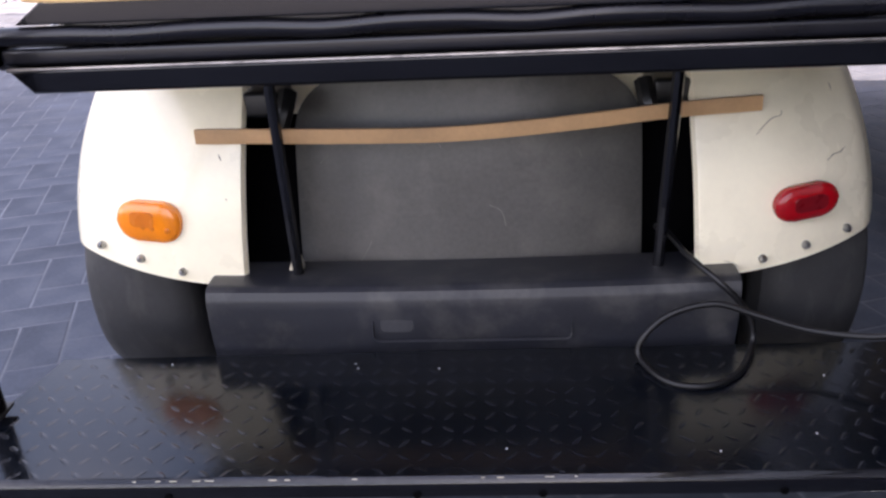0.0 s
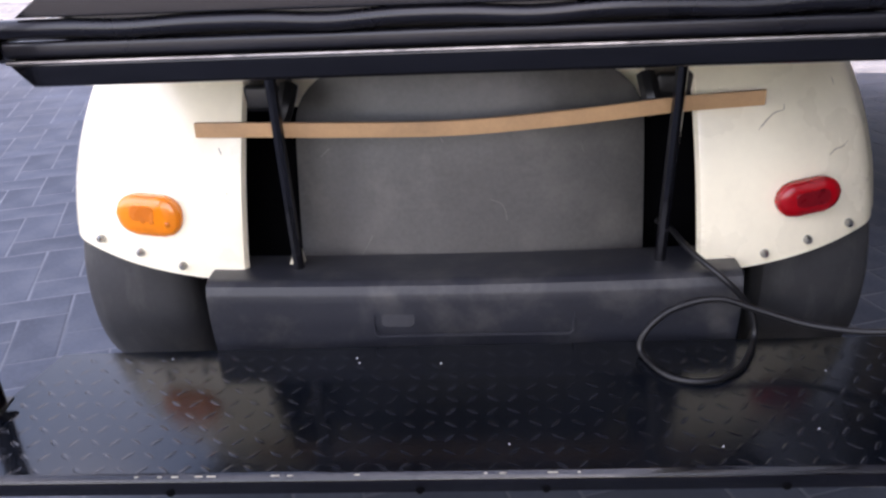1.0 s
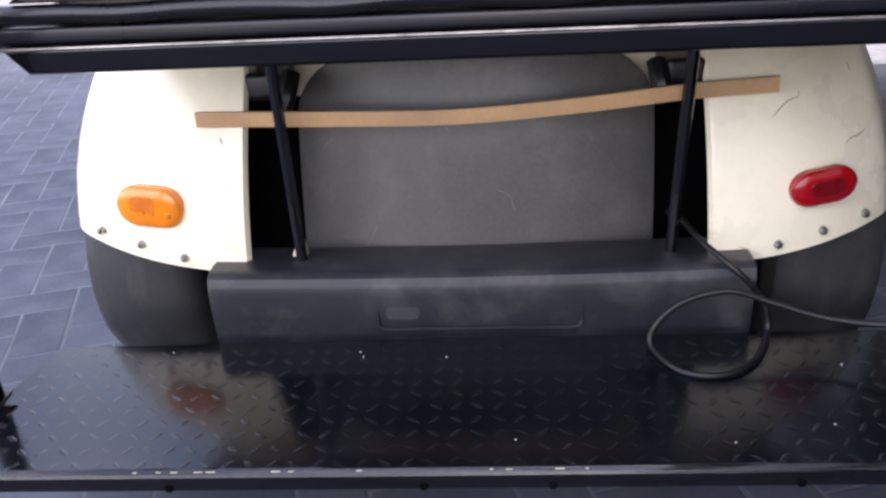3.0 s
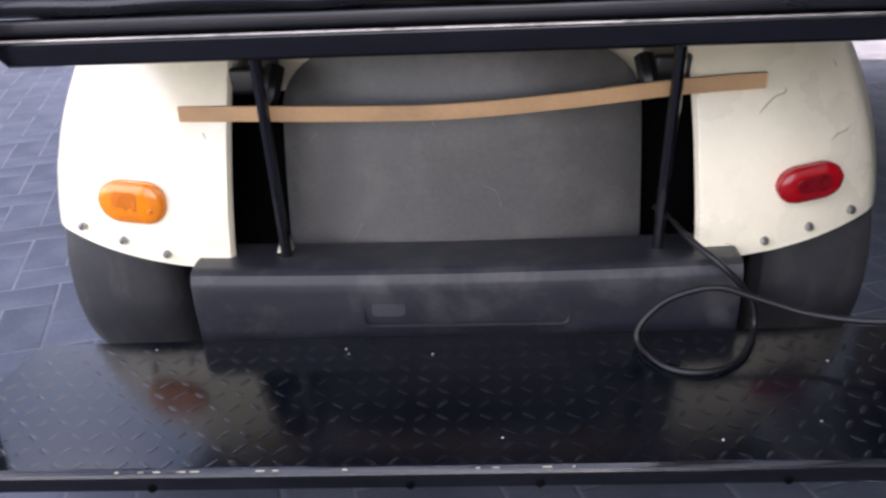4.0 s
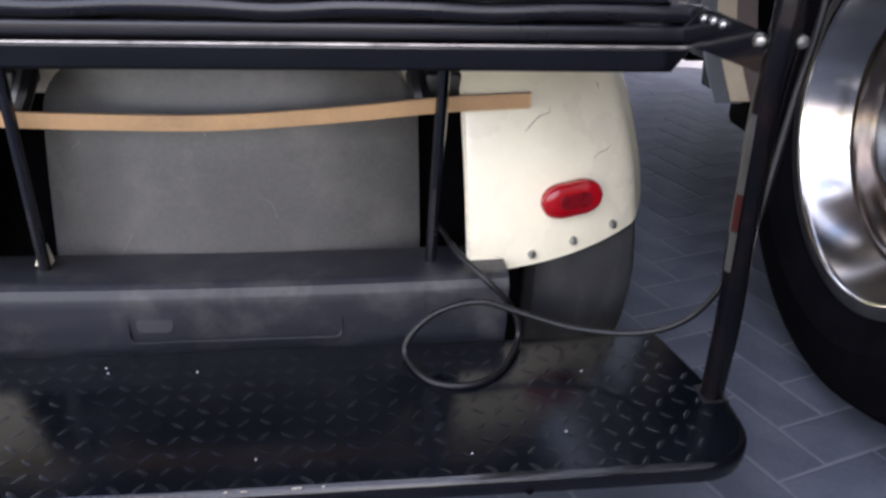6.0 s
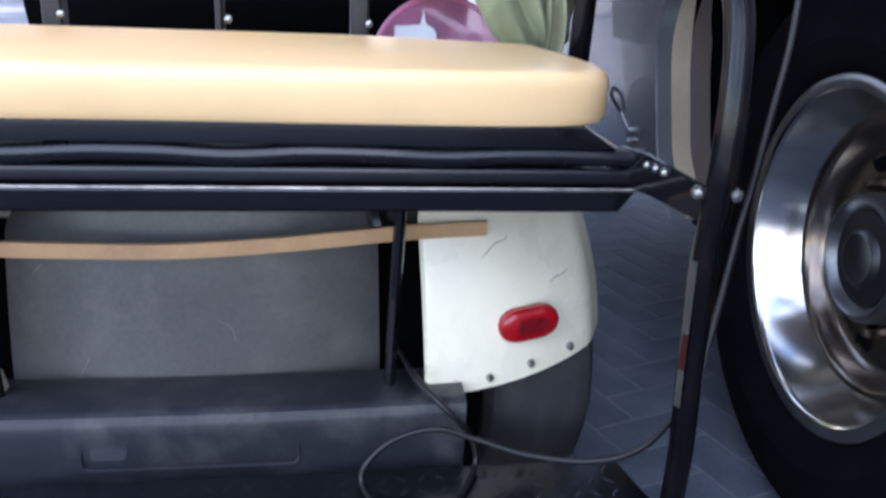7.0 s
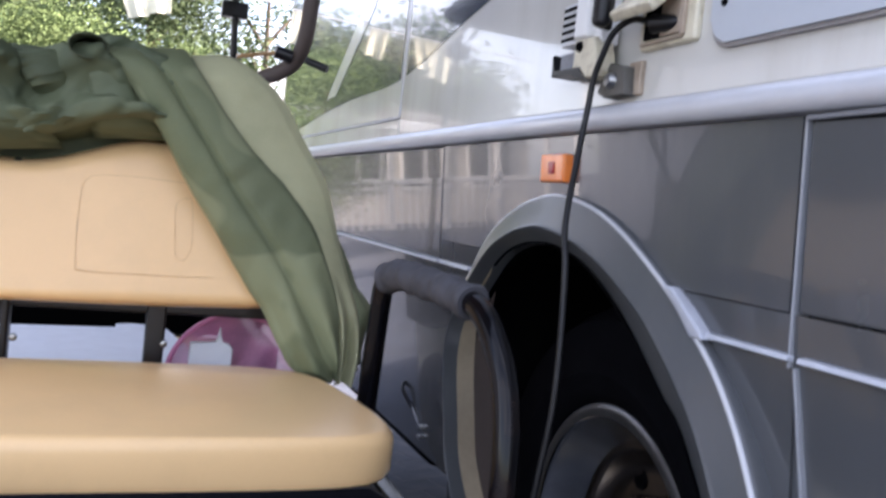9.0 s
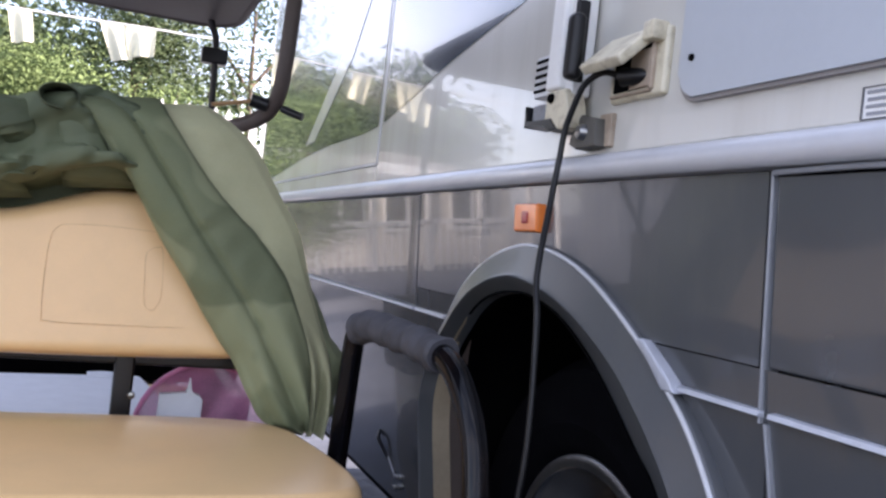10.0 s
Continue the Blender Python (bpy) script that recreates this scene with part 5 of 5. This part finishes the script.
part("foot_bracket", prism([(-0.122, 1.326), (-0.118, 1.364), (-0.080, 1.372), (-0.060, 1.352), (-0.052, 1.332), (-0.07, 1.324)], RX - 0.024, RX + 0.002, "x", 0.003), "tape", arm, "dirty brown bracket")
part("bracket_plate", box(RX - 0.008, RX + 0.001, -0.134, -0.104, 1.326, 1.372, 0.002), "socket_brown", arm)
part("pivot", moved(lathe([(0.0001, -0.010), (0.008, -0.009), (0.011, -0.004), (0.012, 0.0)], 16), pose(RX - 0.024, -0.090, 1.346)), "steel", arm)
part("vent_block", box(RX - 0.030, RX - 0.002, 0.010, 0.062, 1.410, 1.474, 0.003), "rv_trim", arm)
# near-black bars paint the shade inside the slots
for k in range(5):
    part("vent_slot", box(RX - 0.032, RX - 0.028, 0.013, 0.059, 1.418 + 0.0114 * k, 1.4225 + 0.0114 * k, 0.0), "void", arm)
# rolled-up awning along the top of the side, carried by the arm
part("awning_roll", tube([(RX - 0.085, -2.4, 2.86), (RX - 0.085, 2.55, 2.86)], 0.075, 20, 1), "cream_plastic", rv, "rolled cream awning")
# white hatch with rounded corners
part("hatch_gasket", prism(rounded(-1.36, -0.271, 1.366, 2.06, 0.032), RX - 0.007, RX + 0.002, "x", 0.003), "gasket", rv, "grey rubber gasket round the hatch")
hatch = part("hatch_door", prism(rounded(-1.35, -0.275, 1.3705, 2.05, 0.030), RX - 0.012, RX + 0.002, "x", 0.004), "rv_white", rv, "white hatch door with rounded corners")
part("hatch_lock", moved(lathe([(0.0001, -0.003), (0.004, -0.003), (0.0045, 0.0)], 14), pose(RX - 0.012, -0.2985, 1.417)), "void", hatch)
st = part("warning_sticker", box(RX - 0.0012, RX + 0.001, -0.66, -0.539, 1.3195, 1.350, 0.0), "white", rv, "small white sticker with grey lines")
for k in range(4):
    part("text_bar", box(RX - 0.0022, RX - 0.0008, -0.652, -0.5455 + 0.001 * (k % 2), 1.3235 + 0.0066 * k, 1.3265 + 0.0066 * k, 0.0), "rv_seam", st)
for y0, y1, z0, z1 in ((-0.541, -0.5392, 1.3195, 1.350), (-0.66, -0.541, 1.3195, 1.3207), (-0.66, -0.541, 1.3488, 1.350)):
    part("frame_line", box(RX - 0.0026, RX - 0.0006, y0, y1, z0, z1, 0.0), "rv_grey", st)
# latches low on the skirt
latch = part("locker_latch", tube([(0.866, 0.847, 0.708), (0.858, 0.825, 0.694), (0.864, 0.797, 0.675), (0.870, 0.775, 0.660)], 0.0045, 8, 6), "satin", rv)
part("latch_strip", tube([(0.869, 0.785, 0.668), (0.871, 0.752, 0.648), (0.874, 0.727, 0.630)], 0.0028, 8, 4), "steel", latch, "thin steel latch strip")
for y, z in ((0.700, 0.636), (0.706, 0.611)):
    part("latch_clip", box(0.866, 0.878, y - 0.010, y + 0.010, z - 0.004, z + 0.004, 0.002), "steel", latch)
part("locker_latch", tube([(0.868, 1.315, 0.668), (0.862, 1.300, 0.660), (0.866, 1.275, 0.645)], 0.005, 8, 4), "satin", rv)


# ================= surroundings =================
ground = part("ground", sheet(lambda u, v: (-90 + 180 * u, -90 + 180 * v, GZ - 0.0006), 2, 2), "joint", None)
tagged(ground, "grey sandy bed of a paved yard", "ground", kind="structure")

rnd = random.Random(11)


def leaf_tree(name, label, x, y, height, spread, base, count, mat, seed, leaf=0.07, trunk=0.09):
    """A tapered trunk with limbs and a crown of many small leaves in uneven clumps."""
    r = random.Random(seed)
    tree = thing(name, label, "tree" if trunk else "bush", at=(x, y, GZ))
    tips = []
    if trunk:
        wood = bmesh.new()
        top = Vector((r.uniform(-0.3, 0.3), r.uniform(-0.3, 0.3), height * 0.8))
        mids = [Vector((0, 0, 0)), Vector((r.uniform(-.1, .1), r.uniform(-.1, .1), height * 0.3)), top * 0.75, top]
        add_tube(wood, mids, lambda q: trunk * (1 - 0.8 * q), 9, 6)
        for k in range(9):
            f = r.uniform(0.25, 0.8)
            p = Vector((0, 0, 0)).lerp(top, f)
            a = r.uniform(0, 2 * math.pi)
            q = p + Vector((math.cos(a) * spread * r.uniform(0.5, 0.9), math.sin(a) * spread * r.uniform(0.5, 0.9), height * r.uniform(0.08, 0.22)))
            add_tube(wood, [p, p.lerp(q, 0.5) + Vector((0, 0, 0.15)), q], lambda s: trunk * 0.42 * (1 - 0.8 * s), 6, 5)
            tips.append(q)
            tips.append(p.lerp(q, 0.6))
        tips.append(top)
        part("trunk", wood, "bark", tree)
    else:
        for k in range(7):
            a = 2 * math.pi * k / 7 + r.uniform(-0.3, 0.3)
            foot_, out = Vector((0.06 * math.cos(a), 0.06 * math.sin(a), 0)), spread * r.uniform(0.3, 0.8)
            tip = Vector((out * math.cos(a), out * math.sin(a), height * r.uniform(0.6, 0.9)))
            part("stem", tube([foot_, foot_.lerp(tip, 0.5) + Vector((0, 0, 0.12)), tip], 0.012, 6, 5), "bark", tree)
    for k in range(int(14 + spread * 6)):
        a, h = r.uniform(0, 2 * math.pi), r.uniform(base, 1.0)
        w = spread * math.sqrt(max(0.05, 1 - ((h - (base + 1) / 2) / ((1 - base) / 2 + 0.1)) ** 2)) * r.uniform(0.3, 1.0)
        tips.append(Vector((math.cos(a) * w, math.sin(a) * w, h * height)))
    verts, faces = [], []
    for k in range(count):
        c = r.choice(tips)
        rad = 0.16 * spread + 0.12
        p = c + Vector((r.gauss(0, rad), r.gauss(0, rad), r.gauss(0, rad * 0.7)))
        if p.z < 0.03:
            continue
        d = Vector((r.gauss(0, 1), r.gauss(0, 1), r.gauss(0, 0.7))).normalized()
        e = d.cross(Vector((r.gauss(0, 1), r.gauss(0, 1), r.gauss(0, 1)))).normalized()
        s = leaf * r.uniform(0.6, 1.4)
        i = len(verts)
        verts += [p - d * s, p + e * s * 0.42, p + d * s, p - e * s * 0.42]
        faces += [(i, i + 1, i + 2), (i, i + 2, i + 3)]
    me = bpy.data.meshes.new("crown")
    me.from_pydata(verts, [], faces)
    me.materials.append(M[mat])
    crown = new("crown", me)
    crown.parent = tree
    return tree


# trees and bushes ahead, seen through the cart, and to the side, seen mirrored in the motorhome
leaf_tree("bush", "bright yellow-green bush behind the yard", -0.55, 8.6, 2.5, 0.75, 0.1, 30000, "leaf", 1, 0.022, 0)
leaf_tree("tree", "dark green leafy tree behind the bushes", 0.15, 11.0, 4.4, 1.2, 0.30, 34000, "leaf_dark", 2, 0.032)
leaf_tree("bush", "bright green bush beside a white fence", 0.65, 9.2, 2.3, 0.8, 0.1, 26000, "leaf", 3, 0.022, 0)
leaf_tree("tree", "loose open tree against the bright sky", 2.1, 12.0, 5.4, 1.3, 0.3, 6500, "leaf_dark", 4, 0.05, 0.08)
leaf_tree("tree", "broad green tree behind a low white house", -2.6, 22.0, 5.7, 2.4, 0.15, 20000, "leaf_dark", 5, 0.13)
leaf_tree("tree", "broad green tree behind a low white house", -6.2, 22.5, 6.0, 2.6, 0.15, 20000, "leaf_dark", 8, 0.13)
leaf_tree("tree", "broad green tree at the yard edge", -10.5, 14.5, 6.4, 2.4, 0.25, 9000, "leaf_dark", 6, 0.10)
leaf_tree("tree", "broad green tree beside a pale house", -13.5, 6.5, 5.8, 2.1, 0.25, 7000, "leaf", 7, 0.10)

# white picket fence ahead and along the side
fence = thing("picket_fence", "white picket fence with pointed tops round the yard", "fence")
bm_rail = [box(0.48, 2.95, 6.52, 6.56, GZ + z, GZ + z + 0.09, 0.006) for z in (0.35, 1.72)]
for bm in bm_rail:
    part("rail", bm, "white", fence)
picket_me = None
for k in range(21):
    x = 0.53 + k * 0.112
    if picket_me is None:
        bm = prism([(-0.034, GZ), (0.034, GZ), (0.034, GZ + 2.01), (0.0, GZ + 2.10), (-0.034, GZ + 2.01)], -0.010, 0.010, "y", 0.0)
        ob = part("picket", bm, "white", fence, smooth=False)
        picket_me = ob.data
    else:
        ob = new("picket", picket_me)
        ob.parent = fence
    ob.location = (x, 6.50, 0)
# line with white cloths ahead
washing = thing("washing_line", "white cloths hanging from a line before the trees", "washing line")
LY = 6.45
part("line", tube([(-2.80, LY, 2.655), (-0.77, LY, 2.70), (0.33, LY, 2.745), (0.89, LY, 2.76), (2.90, LY, 2.83)], 0.007, 6, 6), "white", washing)
for x0, x1, dz, slant in ((-1.32, -1.10, 0.36, 0.04), (-1.09, -0.93, 0.30, -0.05), (-0.70, -0.52, 0.27, 0.06), (-0.02, 0.17, 0.30, 0.12), (0.18, 0.42, 0.25, 0.04)):
    top = 2.722 + 0.036 * x0
    part("cloth", sheet(lambda u, v, x0=x0, x1=x1, top=top, dz=dz, slant=slant: (x0 + (x1 - x0) * u * (1 - 0.15 * v) + slant * v, LY + 0.03 * math.sin(9 * u + x0) * v, top + 0.036 * (x1 - x0) * u - dz * v * (1 - 0.12 * u)), 12, 8, 0.002), "cloth", washing)
for px in (-2.82, 2.92):
    part("pole", tube([(px, LY, GZ), (px, LY, 2.86)], 0.03, 8, 1), "white", washing)

# pale houses, mirrored in the motorhome and in the footplate
def build_house(label, x0, x1, y0, y1, eaves, ridge, face, windows):
    house = thing("house", label, "house")
    part("wall", box(x0, x1, y0, y1, GZ, eaves, 0.02), "stucco", house)
    xm = (x0 + x1) / 2
    part("roof", prism([(x0 - 0.4, eaves - 0.05), (x1 + 0.4, eaves - 0.05), (x1 + 0.4, eaves + 0.06), (xm, ridge), (x0 - 0.4, eaves + 0.06)], y0 - 0.4, y1 + 0.4, "y", 0.0), "tile", house)
    for at_, z0, z1 in windows:
        if face == "x":
            w = part("window", box(x1 - 0.02, x1 + 0.05, at_ - 0.55, at_ + 0.55, z0, z1, 0.01), "white", house)
            for q in (-0.27, 0.27):
                part("pane", box(x1 + 0.045, x1 + 0.056, at_ + q - 0.23, at_ + q + 0.23, z0 + 0.08, z1 - 0.08, 0.0), "rv_glass", w)
        else:
            w = part("window", box(at_ - 0.5, at_ + 0.5, y0 - 0.05, y0 + 0.02, z0, z1, 0.01), "white", house)
            for q in (-0.25, 0.25):
                part("pane", box(at_ + q - 0.2, at_ + q + 0.2, y0 - 0.056, y0 - 0.045, z0 + 0.08, z1 - 0.08, 0.0), "rv_glass", w)
    return house


# unseen shed, added so the motorhome and footplate mirror a dull blue-grey
shed = thing("shed", "unseen blue-grey shed, added to shape reflections", "shed")
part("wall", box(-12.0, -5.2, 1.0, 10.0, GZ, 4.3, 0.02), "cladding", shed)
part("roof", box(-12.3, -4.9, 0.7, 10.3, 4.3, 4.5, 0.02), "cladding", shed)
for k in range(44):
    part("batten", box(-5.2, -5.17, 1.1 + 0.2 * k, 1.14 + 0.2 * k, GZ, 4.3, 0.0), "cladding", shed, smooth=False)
small = build_house("low white house with a veranda behind the bushes", -6.5, -0.9, 15.0, 20.0, 2.6, 3.0, "y", [(x, 0.8, 2.0) for x in (-5.6, -4.2, -2.8, -1.6)])
for k in range(6):
    part("veranda_post", box(-6.3 + 1.06 * k, -6.2 + 1.06 * k, 13.6, 13.7, GZ, 2.5, 0.01), "white", small)
part("veranda_beam", box(-6.5, -0.8, 13.55, 13.75, 2.45, 2.65, 0.01), "white", small)
part("veranda_rail", box(-6.5, -0.8, 13.6, 13.68, 0.95, 1.05, 0.01), "white", small)
for k in range(36):
    part("baluster", box(-6.4 + 0.156 * k, -6.36 + 0.156 * k, 13.62, 13.66, GZ, 0.96, 0.0), "white", small, smooth=False)

# ---- pavers, herringbone, laid at an angle
PL, PW, GAP = 0.20, 0.10, 0.005
bm = bmesh.new()
hx, hy = (PL - GAP) / 2, (PW - GAP) / 2
ringlow = [(-hx, -hy), (hx, -hy), (hx, hy), (-hx, hy)]
vl = [bm.verts.new((a, b, -0.02)) for a, b in ringlow]
vm = [bm.verts.new((a, b, -0.0007)) for a, b in ringlow]
vt = [bm.verts.new((a * (hx - 0.004) / hx, b * (hy - 0.004) / hy, 0.0)) for a, b in ringlow]
for p, q in ((vl, vm), (vm, vt)):
    for k in range(4):
        bm.faces.new((p[k], p[(k + 1) % 4], q[(k + 1) % 4], q[k]))
bm.faces.new(vt)
paver_me = bpy.data.meshes.new("paver")
bm.to_mesh(paver_me)
bm.free()
paver_me.materials.append(M["paver"])
turn = Matrix.Rotation(radians(18), 4, 'Z')
spots = []
for i in range(-95, 96):
    for j in range(-95, 96):
        # pairs of bricks in an L, repeated along the diagonal
        k = (i - j) % 4
        if k == 0:
            c, rot = Vector(((i + 1) * PW, (j + 0.5) * PW, 0)), 0
        elif k == 3:
            c, rot = Vector(((i + 0.5) * PW, (j + 1.0) * PW, 0)), 90
        else:
            continue
        p = turn @ c
        if -7 < p.x < 3.2 and -3.0 < p.y < 7.0:
            spots.append((p, rot))
near = [s for s in spots if 0.60 < s[0].x < 1.55 and -0.35 < s[0].y < 2.6 or -1.7 < s[0].x < -0.62 and 0.3 < s[0].y < 2.2]
near.sort(key=lambda s: abs(abs(s[0].x) - 0.95) + 0.4 * abs(s[0].y - 0.6))
near = near[:300]
taken = {id(s) for s in near}
rp = random.Random(5)


def settle(s):
    return Matrix.Translation((s[0].x, s[0].y, GZ + rp.uniform(0.0, 0.0008))) @ turn @ Matrix.Rotation(radians(s[1] + rp.uniform(-1, 1)), 4, 'Z') @ Matrix.Rotation(radians(rp.uniform(-0.2, 0.2)), 4, 'X')


verts, faces = [], []
base_v = [v.co.copy() for v in paver_me.vertices]
base_f = [tuple(p.vertices) for p in paver_me.polygons]
for s in spots:
    if id(s) in taken:
        continue
    m = settle(s)
    o = len(verts)
    verts += [m @ v for v in base_v]
    faces += [tuple(o + q for q in f) for f in base_f]
me = bpy.data.meshes.new("pavers_rest")
me.from_pydata(verts, [], faces)
me.materials.append(M["paver_rest"])
rest = new("far_paving", me)
rest.parent = ground
rest["kind"] = "stuff"
for s in near:
    ob = new("paver", paver_me)
    ob.parent = ground
    ob.matrix_local = settle(s)
